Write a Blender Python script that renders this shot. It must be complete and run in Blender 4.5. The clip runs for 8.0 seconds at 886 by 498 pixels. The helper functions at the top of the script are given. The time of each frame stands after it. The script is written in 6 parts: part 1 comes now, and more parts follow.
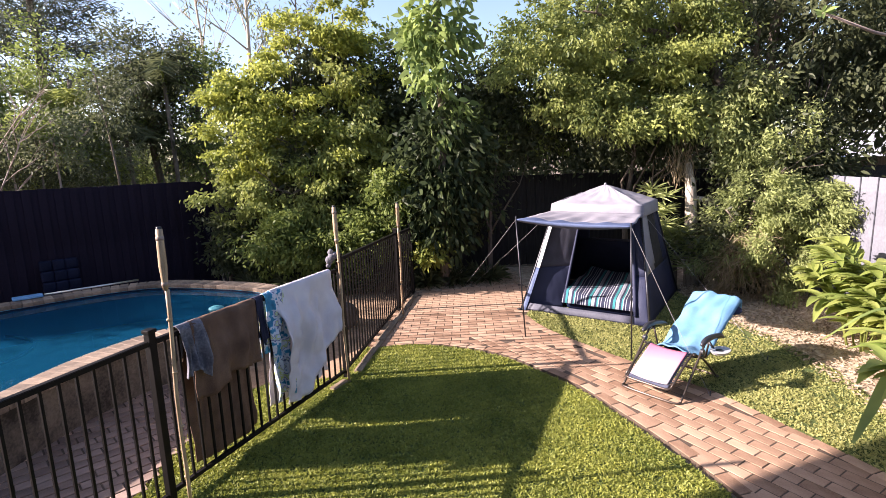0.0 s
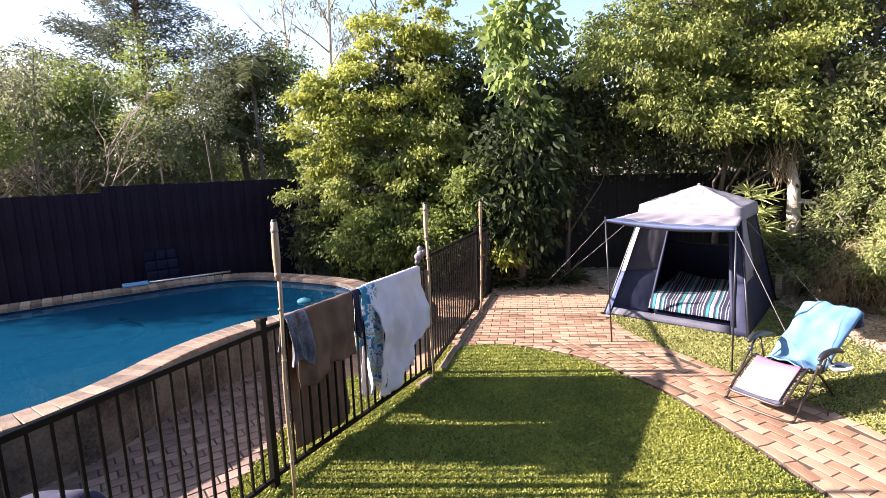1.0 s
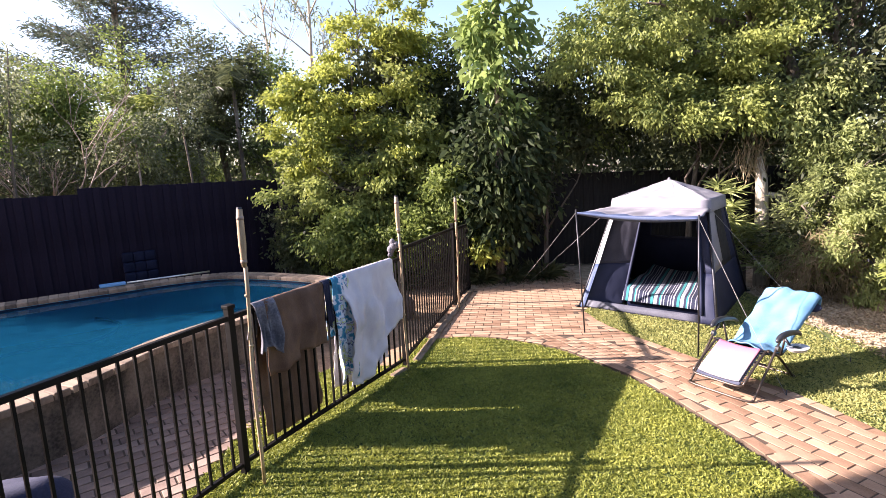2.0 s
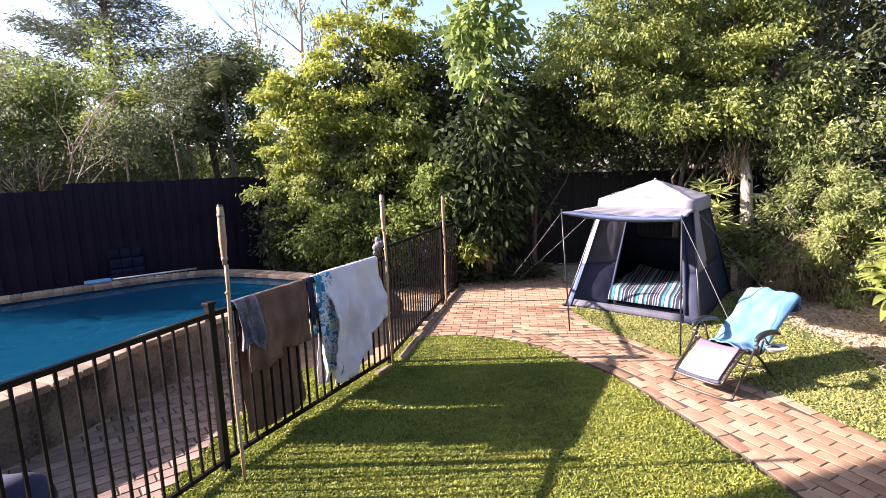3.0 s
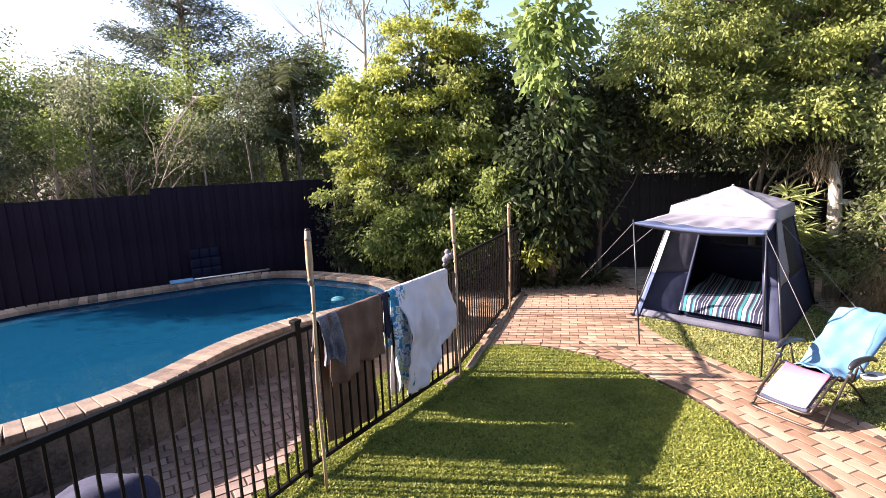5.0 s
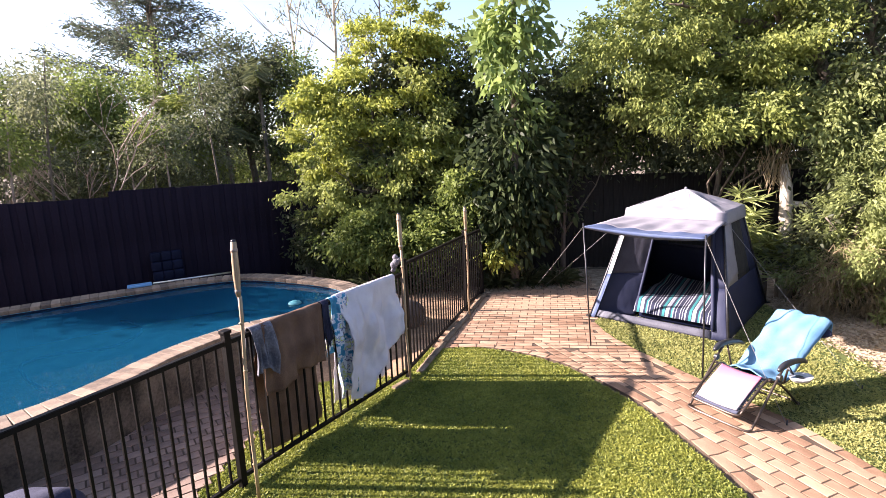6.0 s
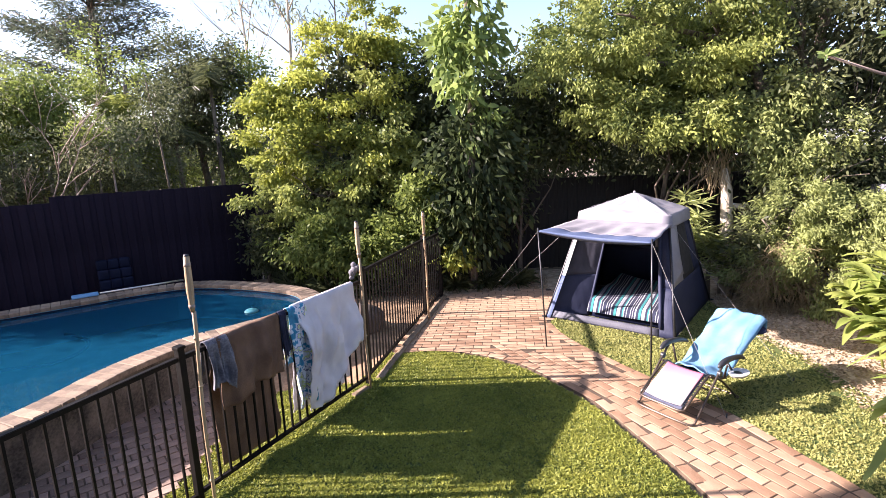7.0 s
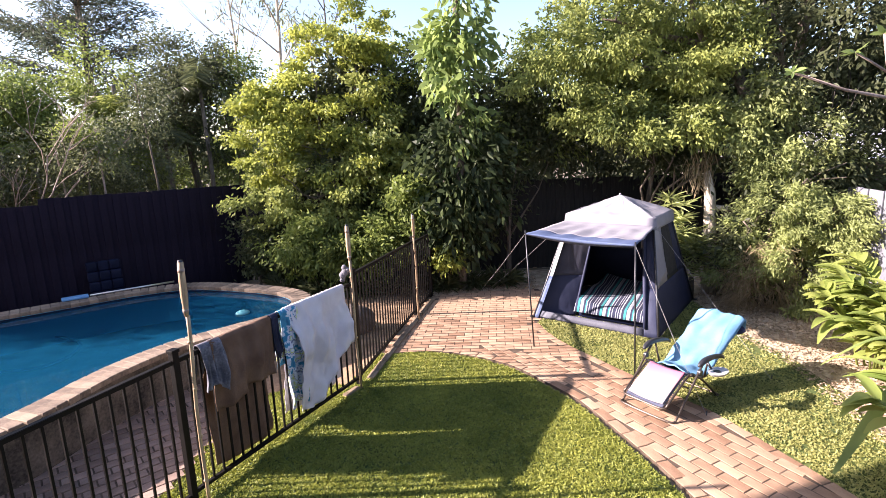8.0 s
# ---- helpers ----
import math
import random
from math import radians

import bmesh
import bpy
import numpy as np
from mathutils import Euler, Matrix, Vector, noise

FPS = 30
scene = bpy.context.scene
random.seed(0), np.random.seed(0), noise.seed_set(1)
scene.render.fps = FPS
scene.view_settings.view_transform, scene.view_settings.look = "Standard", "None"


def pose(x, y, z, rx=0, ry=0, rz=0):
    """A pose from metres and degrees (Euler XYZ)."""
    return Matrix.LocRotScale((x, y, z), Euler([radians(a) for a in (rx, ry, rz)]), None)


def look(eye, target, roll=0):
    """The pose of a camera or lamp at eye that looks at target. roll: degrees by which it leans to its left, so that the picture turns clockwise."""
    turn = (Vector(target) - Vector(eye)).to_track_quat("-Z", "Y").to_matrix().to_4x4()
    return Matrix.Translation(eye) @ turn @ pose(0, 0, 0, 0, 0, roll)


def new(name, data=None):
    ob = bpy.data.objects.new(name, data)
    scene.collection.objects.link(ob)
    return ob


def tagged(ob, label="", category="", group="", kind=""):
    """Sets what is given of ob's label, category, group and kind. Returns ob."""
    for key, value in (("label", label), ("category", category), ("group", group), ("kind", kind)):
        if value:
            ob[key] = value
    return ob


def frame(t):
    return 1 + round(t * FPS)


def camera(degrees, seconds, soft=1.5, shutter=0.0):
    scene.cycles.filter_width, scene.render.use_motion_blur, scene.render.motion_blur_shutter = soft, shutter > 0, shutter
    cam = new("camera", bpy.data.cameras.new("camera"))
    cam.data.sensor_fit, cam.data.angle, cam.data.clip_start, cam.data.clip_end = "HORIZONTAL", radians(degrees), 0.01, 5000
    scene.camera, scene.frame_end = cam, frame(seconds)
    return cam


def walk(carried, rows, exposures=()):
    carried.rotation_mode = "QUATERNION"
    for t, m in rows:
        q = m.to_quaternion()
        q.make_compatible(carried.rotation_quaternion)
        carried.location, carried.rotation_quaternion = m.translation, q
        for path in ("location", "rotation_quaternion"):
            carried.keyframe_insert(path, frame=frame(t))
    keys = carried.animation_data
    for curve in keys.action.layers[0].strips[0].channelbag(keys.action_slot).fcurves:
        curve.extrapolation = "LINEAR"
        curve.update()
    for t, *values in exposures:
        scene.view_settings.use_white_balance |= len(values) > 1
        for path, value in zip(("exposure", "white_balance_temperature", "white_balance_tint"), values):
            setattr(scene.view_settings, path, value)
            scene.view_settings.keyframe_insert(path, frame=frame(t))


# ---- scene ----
cam = camera(82.0, 8.0, soft=0.65)
PATH = [
    (0, pose(0.186, -0.012, 2.281, 80.05, 1.87, -3.54)),
    (0.5, pose(-0.028, 0.049, 2.256, 80.28, 1.73, 2.72)),
    (1, pose(-0.097, 0.038, 2.261, 80.31, 1.66, 3.49)),
    (1.5, pose(-0.025, -0.004, 2.165, 80.71, 1.96, 3.44)),
    (2, pose(0.082, -0.072, 2.138, 80.84, 2.23, 2.14)),
    (2.2, pose(0.166, -0.116, 2.122, 80.81, 2.13, 1.61)),
    (3.3, pose(0.165, -0.063, 2.170, 80.37, 1.62, 1.56)),
    (3.5, pose(0.126, -0.049, 2.230, 80.11, 1.79, 2.36)),
    (4, pose(0.041, -0.053, 2.331, 79.73, 1.84, 4.38)),
    (4.5, pose(-0.004, -0.084, 2.356, 79.75, 1.88, 6.28)),
    (4.7, pose(-0.009, -0.086, 2.353, 79.89, 2.07, 7.40)),
    (5.8, pose(0.288, -0.120, 2.482, 79.31, 2.07, 6.57)),
    (6, pose(0.413, -0.058, 2.461, 79.33, 2.11, 5.84)),
    (6.5, pose(0.426, -0.072, 2.471, 79.31, 1.95, 2.73)),
    (7, pose(0.445, -0.107, 2.560, 78.98, 2.03, 1.31)),
    (7.5, pose(0.469, -0.148, 2.588, 78.89, 1.96, 0.51)),
    (8, pose(0.466, -0.207, 2.628, 78.77, 1.93, 0.25)),
]
walk(cam, PATH, [(0, 1.90, 6400, 23), (0.5, 2.19, 6400, 23), (8, 2.19, 6400, 23)])

# ---- daylight: low morning sun from the pool side ----
SUN_FROM = Vector((-2.06, -0.04, 1.0)).normalized()
world = bpy.data.worlds.new("sky")
scene.world = world
world.use_nodes = True
wn = world.node_tree.nodes
sky = wn.new("ShaderNodeTexSky")
sky.sky_type, sky.sun_disc = "NISHITA", False
sky.sun_elevation = math.asin(SUN_FROM.z)
sky.sun_rotation = math.atan2(SUN_FROM.x, SUN_FROM.y)
sky.air_density, sky.dust_density, sky.ozone_density = 1.0, 1.2, 1.0
wn["Background"].inputs["Strength"].default_value = 0.084
world.node_tree.links.new(sky.outputs[0], wn["Background"].inputs["Color"])
sun_data = bpy.data.lights.new("sun", "SUN")
sun_data.energy, sun_data.angle, sun_data.color = 5.0, radians(0.6), (1.0, 0.91, 0.825)
sun = new("sun", sun_data)
sun.matrix_world = look(SUN_FROM * 50, (0, 0, 0))


# ---- materials ----
def mat(name, a, b=None, scale=8.0, rough=0.7, metal=0.0, bump=0.0, fine=60.0, spec=0.4, island=0.0, detail=4.0, translucent=0.0, obj_random=0.0, stretch=None):
    """A surface between colours a and b by noise at two scales, with fine relief."""
    m = bpy.data.materials.new(name)
    m.use_nodes = True
    nt = m.node_tree
    n, L = nt.nodes, nt.links
    bsdf = n["Principled BSDF"]
    b = b or tuple(c * 0.75 for c in a)
    co = n.new("ShaderNodeTexCoord")
    vec = co.outputs["Object"]
    if stretch:
        mp = n.new("ShaderNodeMapping")
        mp.inputs["Scale"].default_value = stretch
        L.new(vec, mp.inputs["Vector"])
        vec = mp.outputs["Vector"]
    big = n.new("ShaderNodeTexNoise")
    big.inputs["Scale"].default_value, big.inputs["Detail"].default_value = scale, detail
    small = n.new("ShaderNodeTexNoise")
    small.inputs["Scale"].default_value, small.inputs["Detail"].default_value = fine, 3.0
    L.new(vec, big.inputs["Vector"])
    L.new(vec, small.inputs["Vector"])
    add = n.new("ShaderNodeMath")
    add.operation = "MULTIPLY_ADD"
    L.new(small.outputs["Fac"], add.inputs[0])
    add.inputs[1].default_value = 0.5
    L.new(big.outputs["Fac"], add.inputs[2])
    src = add.outputs[0]
    lo, hi = 0.55, 0.95
    if island or obj_random:
        rnd = n.new("ShaderNodeNewGeometry").outputs["Random Per Island"] if island else n.new("ShaderNodeObjectInfo").outputs["Random"]
        mx = n.new("ShaderNodeMath")
        mx.operation = "MULTIPLY_ADD"
        L.new(rnd, mx.inputs[0])
        mx.inputs[1].default_value = island or obj_random
        L.new(src, mx.inputs[2])
        src = mx.outputs[0]
        hi += island or obj_random
    mr = n.new("ShaderNodeMapRange")
    mr.inputs["From Min"].default_value, mr.inputs["From Max"].default_value = lo, hi
    L.new(src, mr.inputs["Value"])
    mix = n.new("ShaderNodeMix")
    mix.data_type = "RGBA"
    mix.inputs["A"].default_value, mix.inputs["B"].default_value = (*a, 1), (*b, 1)
    L.new(mr.outputs["Result"], mix.inputs["Factor"])
    col = mix.outputs["Result"]
    L.new(col, bsdf.inputs["Base Color"])
    bsdf.inputs["Roughness"].default_value, bsdf.inputs["Metallic"].default_value = rough, metal
    bsdf.inputs["Specular IOR Level"].default_value = spec
    if bump:
        bp = n.new("ShaderNodeBump")
        bp.inputs["Strength"].default_value, bp.inputs["Distance"].default_value = bump, 0.01
        L.new(add.outputs[0], bp.inputs["Height"])
        L.new(bp.outputs["Normal"], bsdf.inputs["Normal"])
    if translucent:
        tr = n.new("ShaderNodeBsdfTranslucent")
        L.new(col, tr.inputs["Color"])
        ms = n.new("ShaderNodeMixShader")
        ms.inputs[0].default_value = translucent
        L.new(bsdf.outputs[0], ms.inputs[1])
        L.new(tr.outputs[0], ms.inputs[2])
        L.new(ms.outputs[0], n["Material Output"].inputs["Surface"])
    return m


def leaf_mat(name, a, b, scale=1.5, rough=0.5):
    return mat(name, a, b, scale=scale, fine=3.5, rough=rough, spec=0.2, island=0.32, translucent=0.46)


M_SOIL = mat("soil", (0.10, 0.075, 0.05), (0.20, 0.15, 0.10), scale=3, fine=45, rough=0.95, bump=0.8)
M_MULCH = mat("leaf_litter", (0.30, 0.22, 0.15), (0.62, 0.50, 0.36), scale=9, fine=50, rough=0.95, bump=1.0)
M_TURF = mat("turf", (0.045, 0.07, 0.014), (0.10, 0.12, 0.03), scale=2.2, fine=70, rough=0.95, bump=1.0)
M_BLADE = mat("grass_blade", (0.095, 0.135, 0.02), (0.42, 0.42, 0.08), scale=1.6, fine=9, rough=0.6, island=0.5, translucent=0.3)
M_BLADE_DRY = mat("dry_grass_blade", (0.17, 0.195, 0.045), (0.47, 0.445, 0.16), scale=1.6, fine=9, rough=0.6, island=0.5, translucent=0.3)
M_EARTH = mat("dry_earth", (0.20, 0.125, 0.075), (0.42, 0.28, 0.17), scale=4, fine=50, rough=0.95, bump=0.8)
M_SAND = mat("joint_sand", (0.054, 0.036, 0.024), (0.108, 0.075, 0.051), scale=7, fine=80, rough=0.95, bump=0.5)
M_BRICK = mat("paver", (0.165, 0.085, 0.046), (0.50, 0.33, 0.215), scale=6, fine=70, rough=0.85, bump=0.45, obj_random=0.8)
M_BRICK_POOL = mat("pool_paver", (0.12, 0.078, 0.06), (0.33, 0.235, 0.185), scale=6, fine=70, rough=0.85, bump=0.45, obj_random=0.6)
M_COPING = mat("coping_brick", (0.05, 0.034, 0.026), (0.34, 0.25, 0.175), scale=7, fine=40, rough=0.85, bump=0.4, obj_random=0.6)
M_RENDER = mat("pool_wall_render", (0.02, 0.016, 0.012), (0.13, 0.105, 0.08), scale=3.5, fine=40, rough=0.9, bump=0.6)
M_CONC = mat("weathered_edging", (0.15, 0.105, 0.065), (0.30, 0.22, 0.15), scale=4, fine=60, rough=0.9, bump=0.5)
M_STEEL = mat("brown_powder_coat", (0.0045, 0.0038, 0.0036), (0.010, 0.008, 0.0072), scale=6, fine=90, rough=0.55, spec=0.12)
M_BAMBOO = mat("bamboo", (0.27, 0.18, 0.10), (0.47, 0.34, 0.21), scale=5, fine=60, rough=0.55, bump=0.3, stretch=(6, 6, 1))
M_FENCE = mat("dark_fence", (0.0085, 0.0062, 0.0125), (0.0165, 0.0125, 0.024), scale=2, fine=40, rough=0.9, spec=0.12, bump=0.2, stretch=(4, 4, 0.6))
M_PALING = mat("paling_timber", (0.014, 0.012, 0.011), (0.036, 0.031, 0.027), scale=4, fine=50, rough=0.9, bump=0.5, stretch=(5, 5, 0.5))
M_GREYFENCE = mat("grey_sheet_fence", (0.12, 0.12, 0.14), (0.18, 0.18, 0.20), scale=2, fine=30, rough=0.6)
M_POOLPAINT = mat("pool_paint", (0.035, 0.33, 0.50), (0.05, 0.40, 0.58), scale=1.2, fine=12, rough=0.6)
M_HOSE = mat("pool_hose", (0.006, 0.02, 0.07), (0.012, 0.035, 0.10), scale=5, rough=0.9, spec=0.05)
M_BLUEPLASTIC = mat("blue_plastic", (0.10, 0.26, 0.48), (0.16, 0.34, 0.55), scale=5, rough=0.4)
M_NAVYPVC = mat("navy_pvc", (0.004, 0.006, 0.018), (0.008, 0.011, 0.03), scale=5, rough=0.6, spec=0.1)
M_FLOAT = mat("aqua_float_plastic", (0.05, 0.24, 0.28), (0.09, 0.31, 0.34), scale=6, rough=0.5)
M_ALU = mat("aluminium", (0.55, 0.55, 0.56), (0.7, 0.7, 0.7), scale=9, rough=0.35, metal=0.9)
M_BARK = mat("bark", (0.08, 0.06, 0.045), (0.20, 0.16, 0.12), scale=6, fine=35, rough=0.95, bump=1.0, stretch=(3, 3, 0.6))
M_VINE = mat("dark_vine_stem", (0.025, 0.02, 0.017), (0.06, 0.05, 0.042), scale=9, rough=0.95)
M_PALEBARK = mat("pale_bark", (0.34, 0.28, 0.21), (0.62, 0.54, 0.43), scale=6, fine=35, rough=0.9, bump=0.9, stretch=(3, 3, 0.5))
M_TWIG = mat("dry_twig", (0.22, 0.16, 0.13), (0.42, 0.32, 0.26), scale=8, rough=0.9)
M_LEAF_YELLOW = leaf_mat("yellow_green_leaf", (0.085, 0.13, 0.035), (0.54, 0.55, 0.105), scale=1.3)
M_LEAF_GREEN = leaf_mat("green_leaf", (0.06, 0.09, 0.025), (0.29, 0.345, 0.085))
M_LEAF_BAMBOO = leaf_mat("fine_leaf", (0.11, 0.14, 0.05), (0.47, 0.51, 0.19))
M_LEAF_OLIVE = leaf_mat("olive_leaf", (0.085, 0.12, 0.04), (0.43, 0.46, 0.125))
# dark green of some plants, and shade painted into inner and rear leaves
M_LEAF_DARK_SHADE = leaf_mat("dark_and_shaded_leaf", (0.034, 0.043, 0.022), (0.135, 0.15, 0.068))
# the climber's large leaf again, darkened for its shaded lower part
M_LEAF_BIG_SHADE = leaf_mat("shaded_large_leaf", (0.022, 0.034, 0.016), (0.085, 0.11, 0.042), rough=0.4)
M_LEAF_BIG = leaf_mat("large_glossy_leaf", (0.08, 0.13, 0.04), (0.34, 0.42, 0.13), rough=0.35)
M_LEAF_GUM = leaf_mat("gum_leaf", (0.065, 0.078, 0.045), (0.27, 0.285, 0.15))
M_LEAF_CONIFER = leaf_mat("conifer_leaf", (0.03, 0.04, 0.028), (0.08, 0.095, 0.06))
M_LEAF_DRY = leaf_mat("dry_leaf", (0.22, 0.16, 0.09), (0.42, 0.33, 0.20))
M_LEAF_GINGER = leaf_mat("ginger_leaf", (0.17, 0.24, 0.05), (0.44, 0.46, 0.13), rough=0.35)
M_TENT_GREY = mat("tent_grey_fabric", (0.22, 0.21, 0.24), (0.295, 0.282, 0.31), scale=3, fine=120, rough=0.7, bump=0.15, translucent=0.12)
M_TENT_NAVY = mat("tent_navy_fabric", (0.012, 0.015, 0.04), (0.022, 0.027, 0.062), scale=3, fine=120, rough=0.7, bump=0.15)
# the tent's grey cloth with shade worked into the colour
M_TENT_GREY_SHADE = mat("tent_shaded_grey_fabric", (0.035, 0.035, 0.055), (0.065, 0.064, 0.09), scale=3, fine=120, rough=0.7, bump=0.15, translucent=0.1)
M_TENT_AWN = mat("tent_blue_trim", (0.055, 0.08, 0.16), (0.09, 0.12, 0.21), scale=3, fine=120, rough=0.65, bump=0.1)
M_TENT_MESH = mat("tent_mesh_screen", (0.012, 0.012, 0.014), (0.03, 0.028, 0.026), scale=14, rough=0.9)
M_TENT_WHITE = mat("tent_white_sleeve", (0.74, 0.75, 0.78), (0.82, 0.82, 0.84), scale=4, rough=0.6)
M_TUB = mat("tent_tub_floor", (0.035, 0.037, 0.055), (0.08, 0.08, 0.105), scale=5, rough=0.6, bump=0.2)
M_ROPE = mat("guy_rope", (0.20, 0.19, 0.19), (0.30, 0.29, 0.28), scale=30, rough=0.9)
M_POLE = mat("dark_steel_pole", (0.03, 0.03, 0.035), (0.06, 0.06, 0.065), scale=8, rough=0.4, metal=0.6)
M_TOWEL_BROWN = mat("brown_terry", (0.085, 0.046, 0.029), (0.165, 0.098, 0.063), scale=5, fine=160, rough=0.95, bump=0.8)
M_TOWEL_WHITE = mat("white_terry", (0.60, 0.56, 0.59), (0.72, 0.68, 0.70), scale=5, fine=160, rough=0.95, bump=0.8, translucent=0.15)
M_TOWEL_BLUE = mat("aqua_terry", (0.09, 0.215, 0.35), (0.155, 0.31, 0.44), scale=4, fine=160, rough=0.95, bump=0.7, translucent=0.1)
M_CLOTH_GREY = mat("grey_blue_cloth", (0.065, 0.065, 0.08), (0.21, 0.20, 0.225), scale=6, fine=60, rough=0.9, bump=0.4)
M_NAVYCLOTH = mat("navy_cloth", (0.012, 0.014, 0.035), (0.03, 0.032, 0.065), scale=6, fine=90, rough=0.9, bump=0.4)
M_WHITE = mat("white_cotton", (0.62, 0.62, 0.66), (0.76, 0.75, 0.77), scale=6, fine=90, rough=0.9, bump=0.3)
M_SLING = mat("dark_sling_mesh", (0.03, 0.035, 0.06), (0.06, 0.065, 0.10), scale=20, rough=0.8)
M_ARM = mat("black_plastic", (0.018, 0.018, 0.02), (0.035, 0.035, 0.04), scale=8, rough=0.35)
M_TRAY = mat("grey_plastic_tray", (0.36, 0.36, 0.37), (0.46, 0.46, 0.46), scale=8, rough=0.4)
M_TUBE = mat("bronze_tube", (0.06, 0.045, 0.035), (0.11, 0.085, 0.07), scale=8, rough=0.35, metal=0.7)
M_PAINTWALL = mat("painted_wall", (0.66, 0.63, 0.60), (0.74, 0.71, 0.68), scale=2, fine=30, rough=0.8)
M_ROOF = mat("pale_roof_sheet", (0.42, 0.41, 0.42), (0.52, 0.51, 0.52), scale=2, fine=20, rough=0.6)
M_DECK = mat("deck_timber", (0.16, 0.10, 0.06), (0.28, 0.18, 0.11), scale=4, fine=40, rough=0.8, bump=0.4, stretch=(1, 8, 8))
M_LITTER = mat("dry_leaf_litter", (0.17, 0.115, 0.07), (0.48, 0.37, 0.25), scale=5, rough=0.9, island=0.5)
M_ROCK = mat("dark_rock", (0.05, 0.04, 0.035), (0.13, 0.10, 0.085), scale=6, fine=40, rough=0.9, bump=0.9)


def ramp_stripes(name, coords_axis, scale, stops, rough=0.9, terry=120.0, angle=0.0):
    """Cloth with woven stripes across one direction of its own coordinates."""
    m = bpy.data.materials.new(name)
    m.use_nodes = True
    n, L = m.node_tree.nodes, m.node_tree.links
    co = n.new("ShaderNodeTexCoord")
    mp = n.new("ShaderNodeMapping")
    mp.inputs["Rotation"].default_value = (0, 0, angle)
    L.new(co.outputs["Object"], mp.inputs["Vector"])
    sx = n.new("ShaderNodeSeparateXYZ")
    L.new(mp.outputs["Vector"], sx.inputs[0])
    mu = n.new("ShaderNodeMath")
    mu.operation = "MULTIPLY"
    mu.inputs[1].default_value = scale
    L.new(sx.outputs[coords_axis], mu.inputs[0])
    fr = n.new("ShaderNodeMath")
    fr.operation = "FRACT"
    L.new(mu.outputs[0], fr.inputs[0])
    rp = n.new("ShaderNodeValToRGB")
    rp.color_ramp.interpolation = "CONSTANT"
    els = rp.color_ramp.elements
    els[0].position, els[0].color = 0.0, (*stops[0][1], 1)
    els[1].position, els[1].color = stops[1][0], (*stops[1][1], 1)
    for p, c in stops[2:]:
        e = els.new(p)
        e.color = (*c, 1)
    L.new(fr.outputs[0], rp.inputs[0])
    b = n["Principled BSDF"]
    L.new(rp.outputs[0], b.inputs["Base Color"])
    b.inputs["Roughness"].default_value = rough
    nz = n.new("ShaderNodeTexNoise")
    nz.inputs["Scale"].default_value = terry
    L.new(co.outputs["Object"], nz.inputs["Vector"])
    bm_ = n.new("ShaderNodeBump")
    bm_.inputs["Strength"].default_value, bm_.inputs["Distance"].default_value = 0.5, 0.01
    L.new(nz.outputs[0], bm_.inputs["Height"])
    L.new(bm_.outputs[0], b.inputs["Normal"])
    return m


NAVY, WHT, TEAL, GRY = (0.018, 0.022, 0.05), (0.38, 0.38, 0.41), (0.03, 0.20, 0.21), (0.25, 0.26, 0.30)
M_BLANKET = ramp_stripes("striped_blanket", 0, 2.9, [(0, NAVY), (0.07, WHT), (0.09, NAVY), (0.16, WHT), (0.18, NAVY), (0.25, WHT), (0.30, NAVY), (0.40, TEAL), (0.50, NAVY), (0.53, WHT), (0.57, GRY), (0.66, NAVY), (0.74, TEAL), (0.80, WHT), (0.83, NAVY), (0.91, WHT), (0.93, NAVY)], angle=0.53)


def water_material():
    m = bpy.data.materials.new("pool_water")
    m.use_nodes = True
    n, L = m.node_tree.nodes, m.node_tree.links
    out = n["Material Output"]
    n.remove(n["Principled BSDF"])
    tr = n.new("ShaderNodeBsdfTransparent")
    tr.inputs["Color"].default_value = (0.16, 0.56, 0.76, 1)
    gl = n.new("ShaderNodeBsdfGlossy")
    gl.inputs["Roughness"].default_value = 0.03
    fr = n.new("ShaderNodeFresnel")
    fr.inputs["IOR"].default_value = 1.33
    nz = n.new("ShaderNodeTexNoise")
    nz.inputs["Scale"].default_value, nz.inputs["Detail"].default_value = 5.0, 3.0
    bp = n.new("ShaderNodeBump")
    bp.inputs["Strength"].default_value, bp.inputs["Distance"].default_value = 0.06, 0.02
    L.new(nz.outputs[0], bp.inputs["Height"])
    L.new(bp.outputs[0], gl.inputs["Normal"])
    L.new(bp.outputs[0], fr.inputs["Normal"])
    df = n.new("ShaderNodeBsdfDiffuse")
    df.inputs["Color"].default_value = (0.004, 0.072, 0.145, 1)
    body = n.new("ShaderNodeMixShader")
    body.inputs[0].default_value = 0.55
    L.new(tr.outputs[0], body.inputs[1])
    L.new(df.outputs[0], body.inputs[2])
    ms = n.new("ShaderNodeMixShader")
    L.new(fr.outputs[0], ms.inputs[0])
    L.new(body.outputs[0], ms.inputs[1])
    L.new(gl.outputs[0], ms.inputs[2])
    L.new(ms.outputs[0], out.inputs["Surface"])
    return m


M_WATER = water_material()


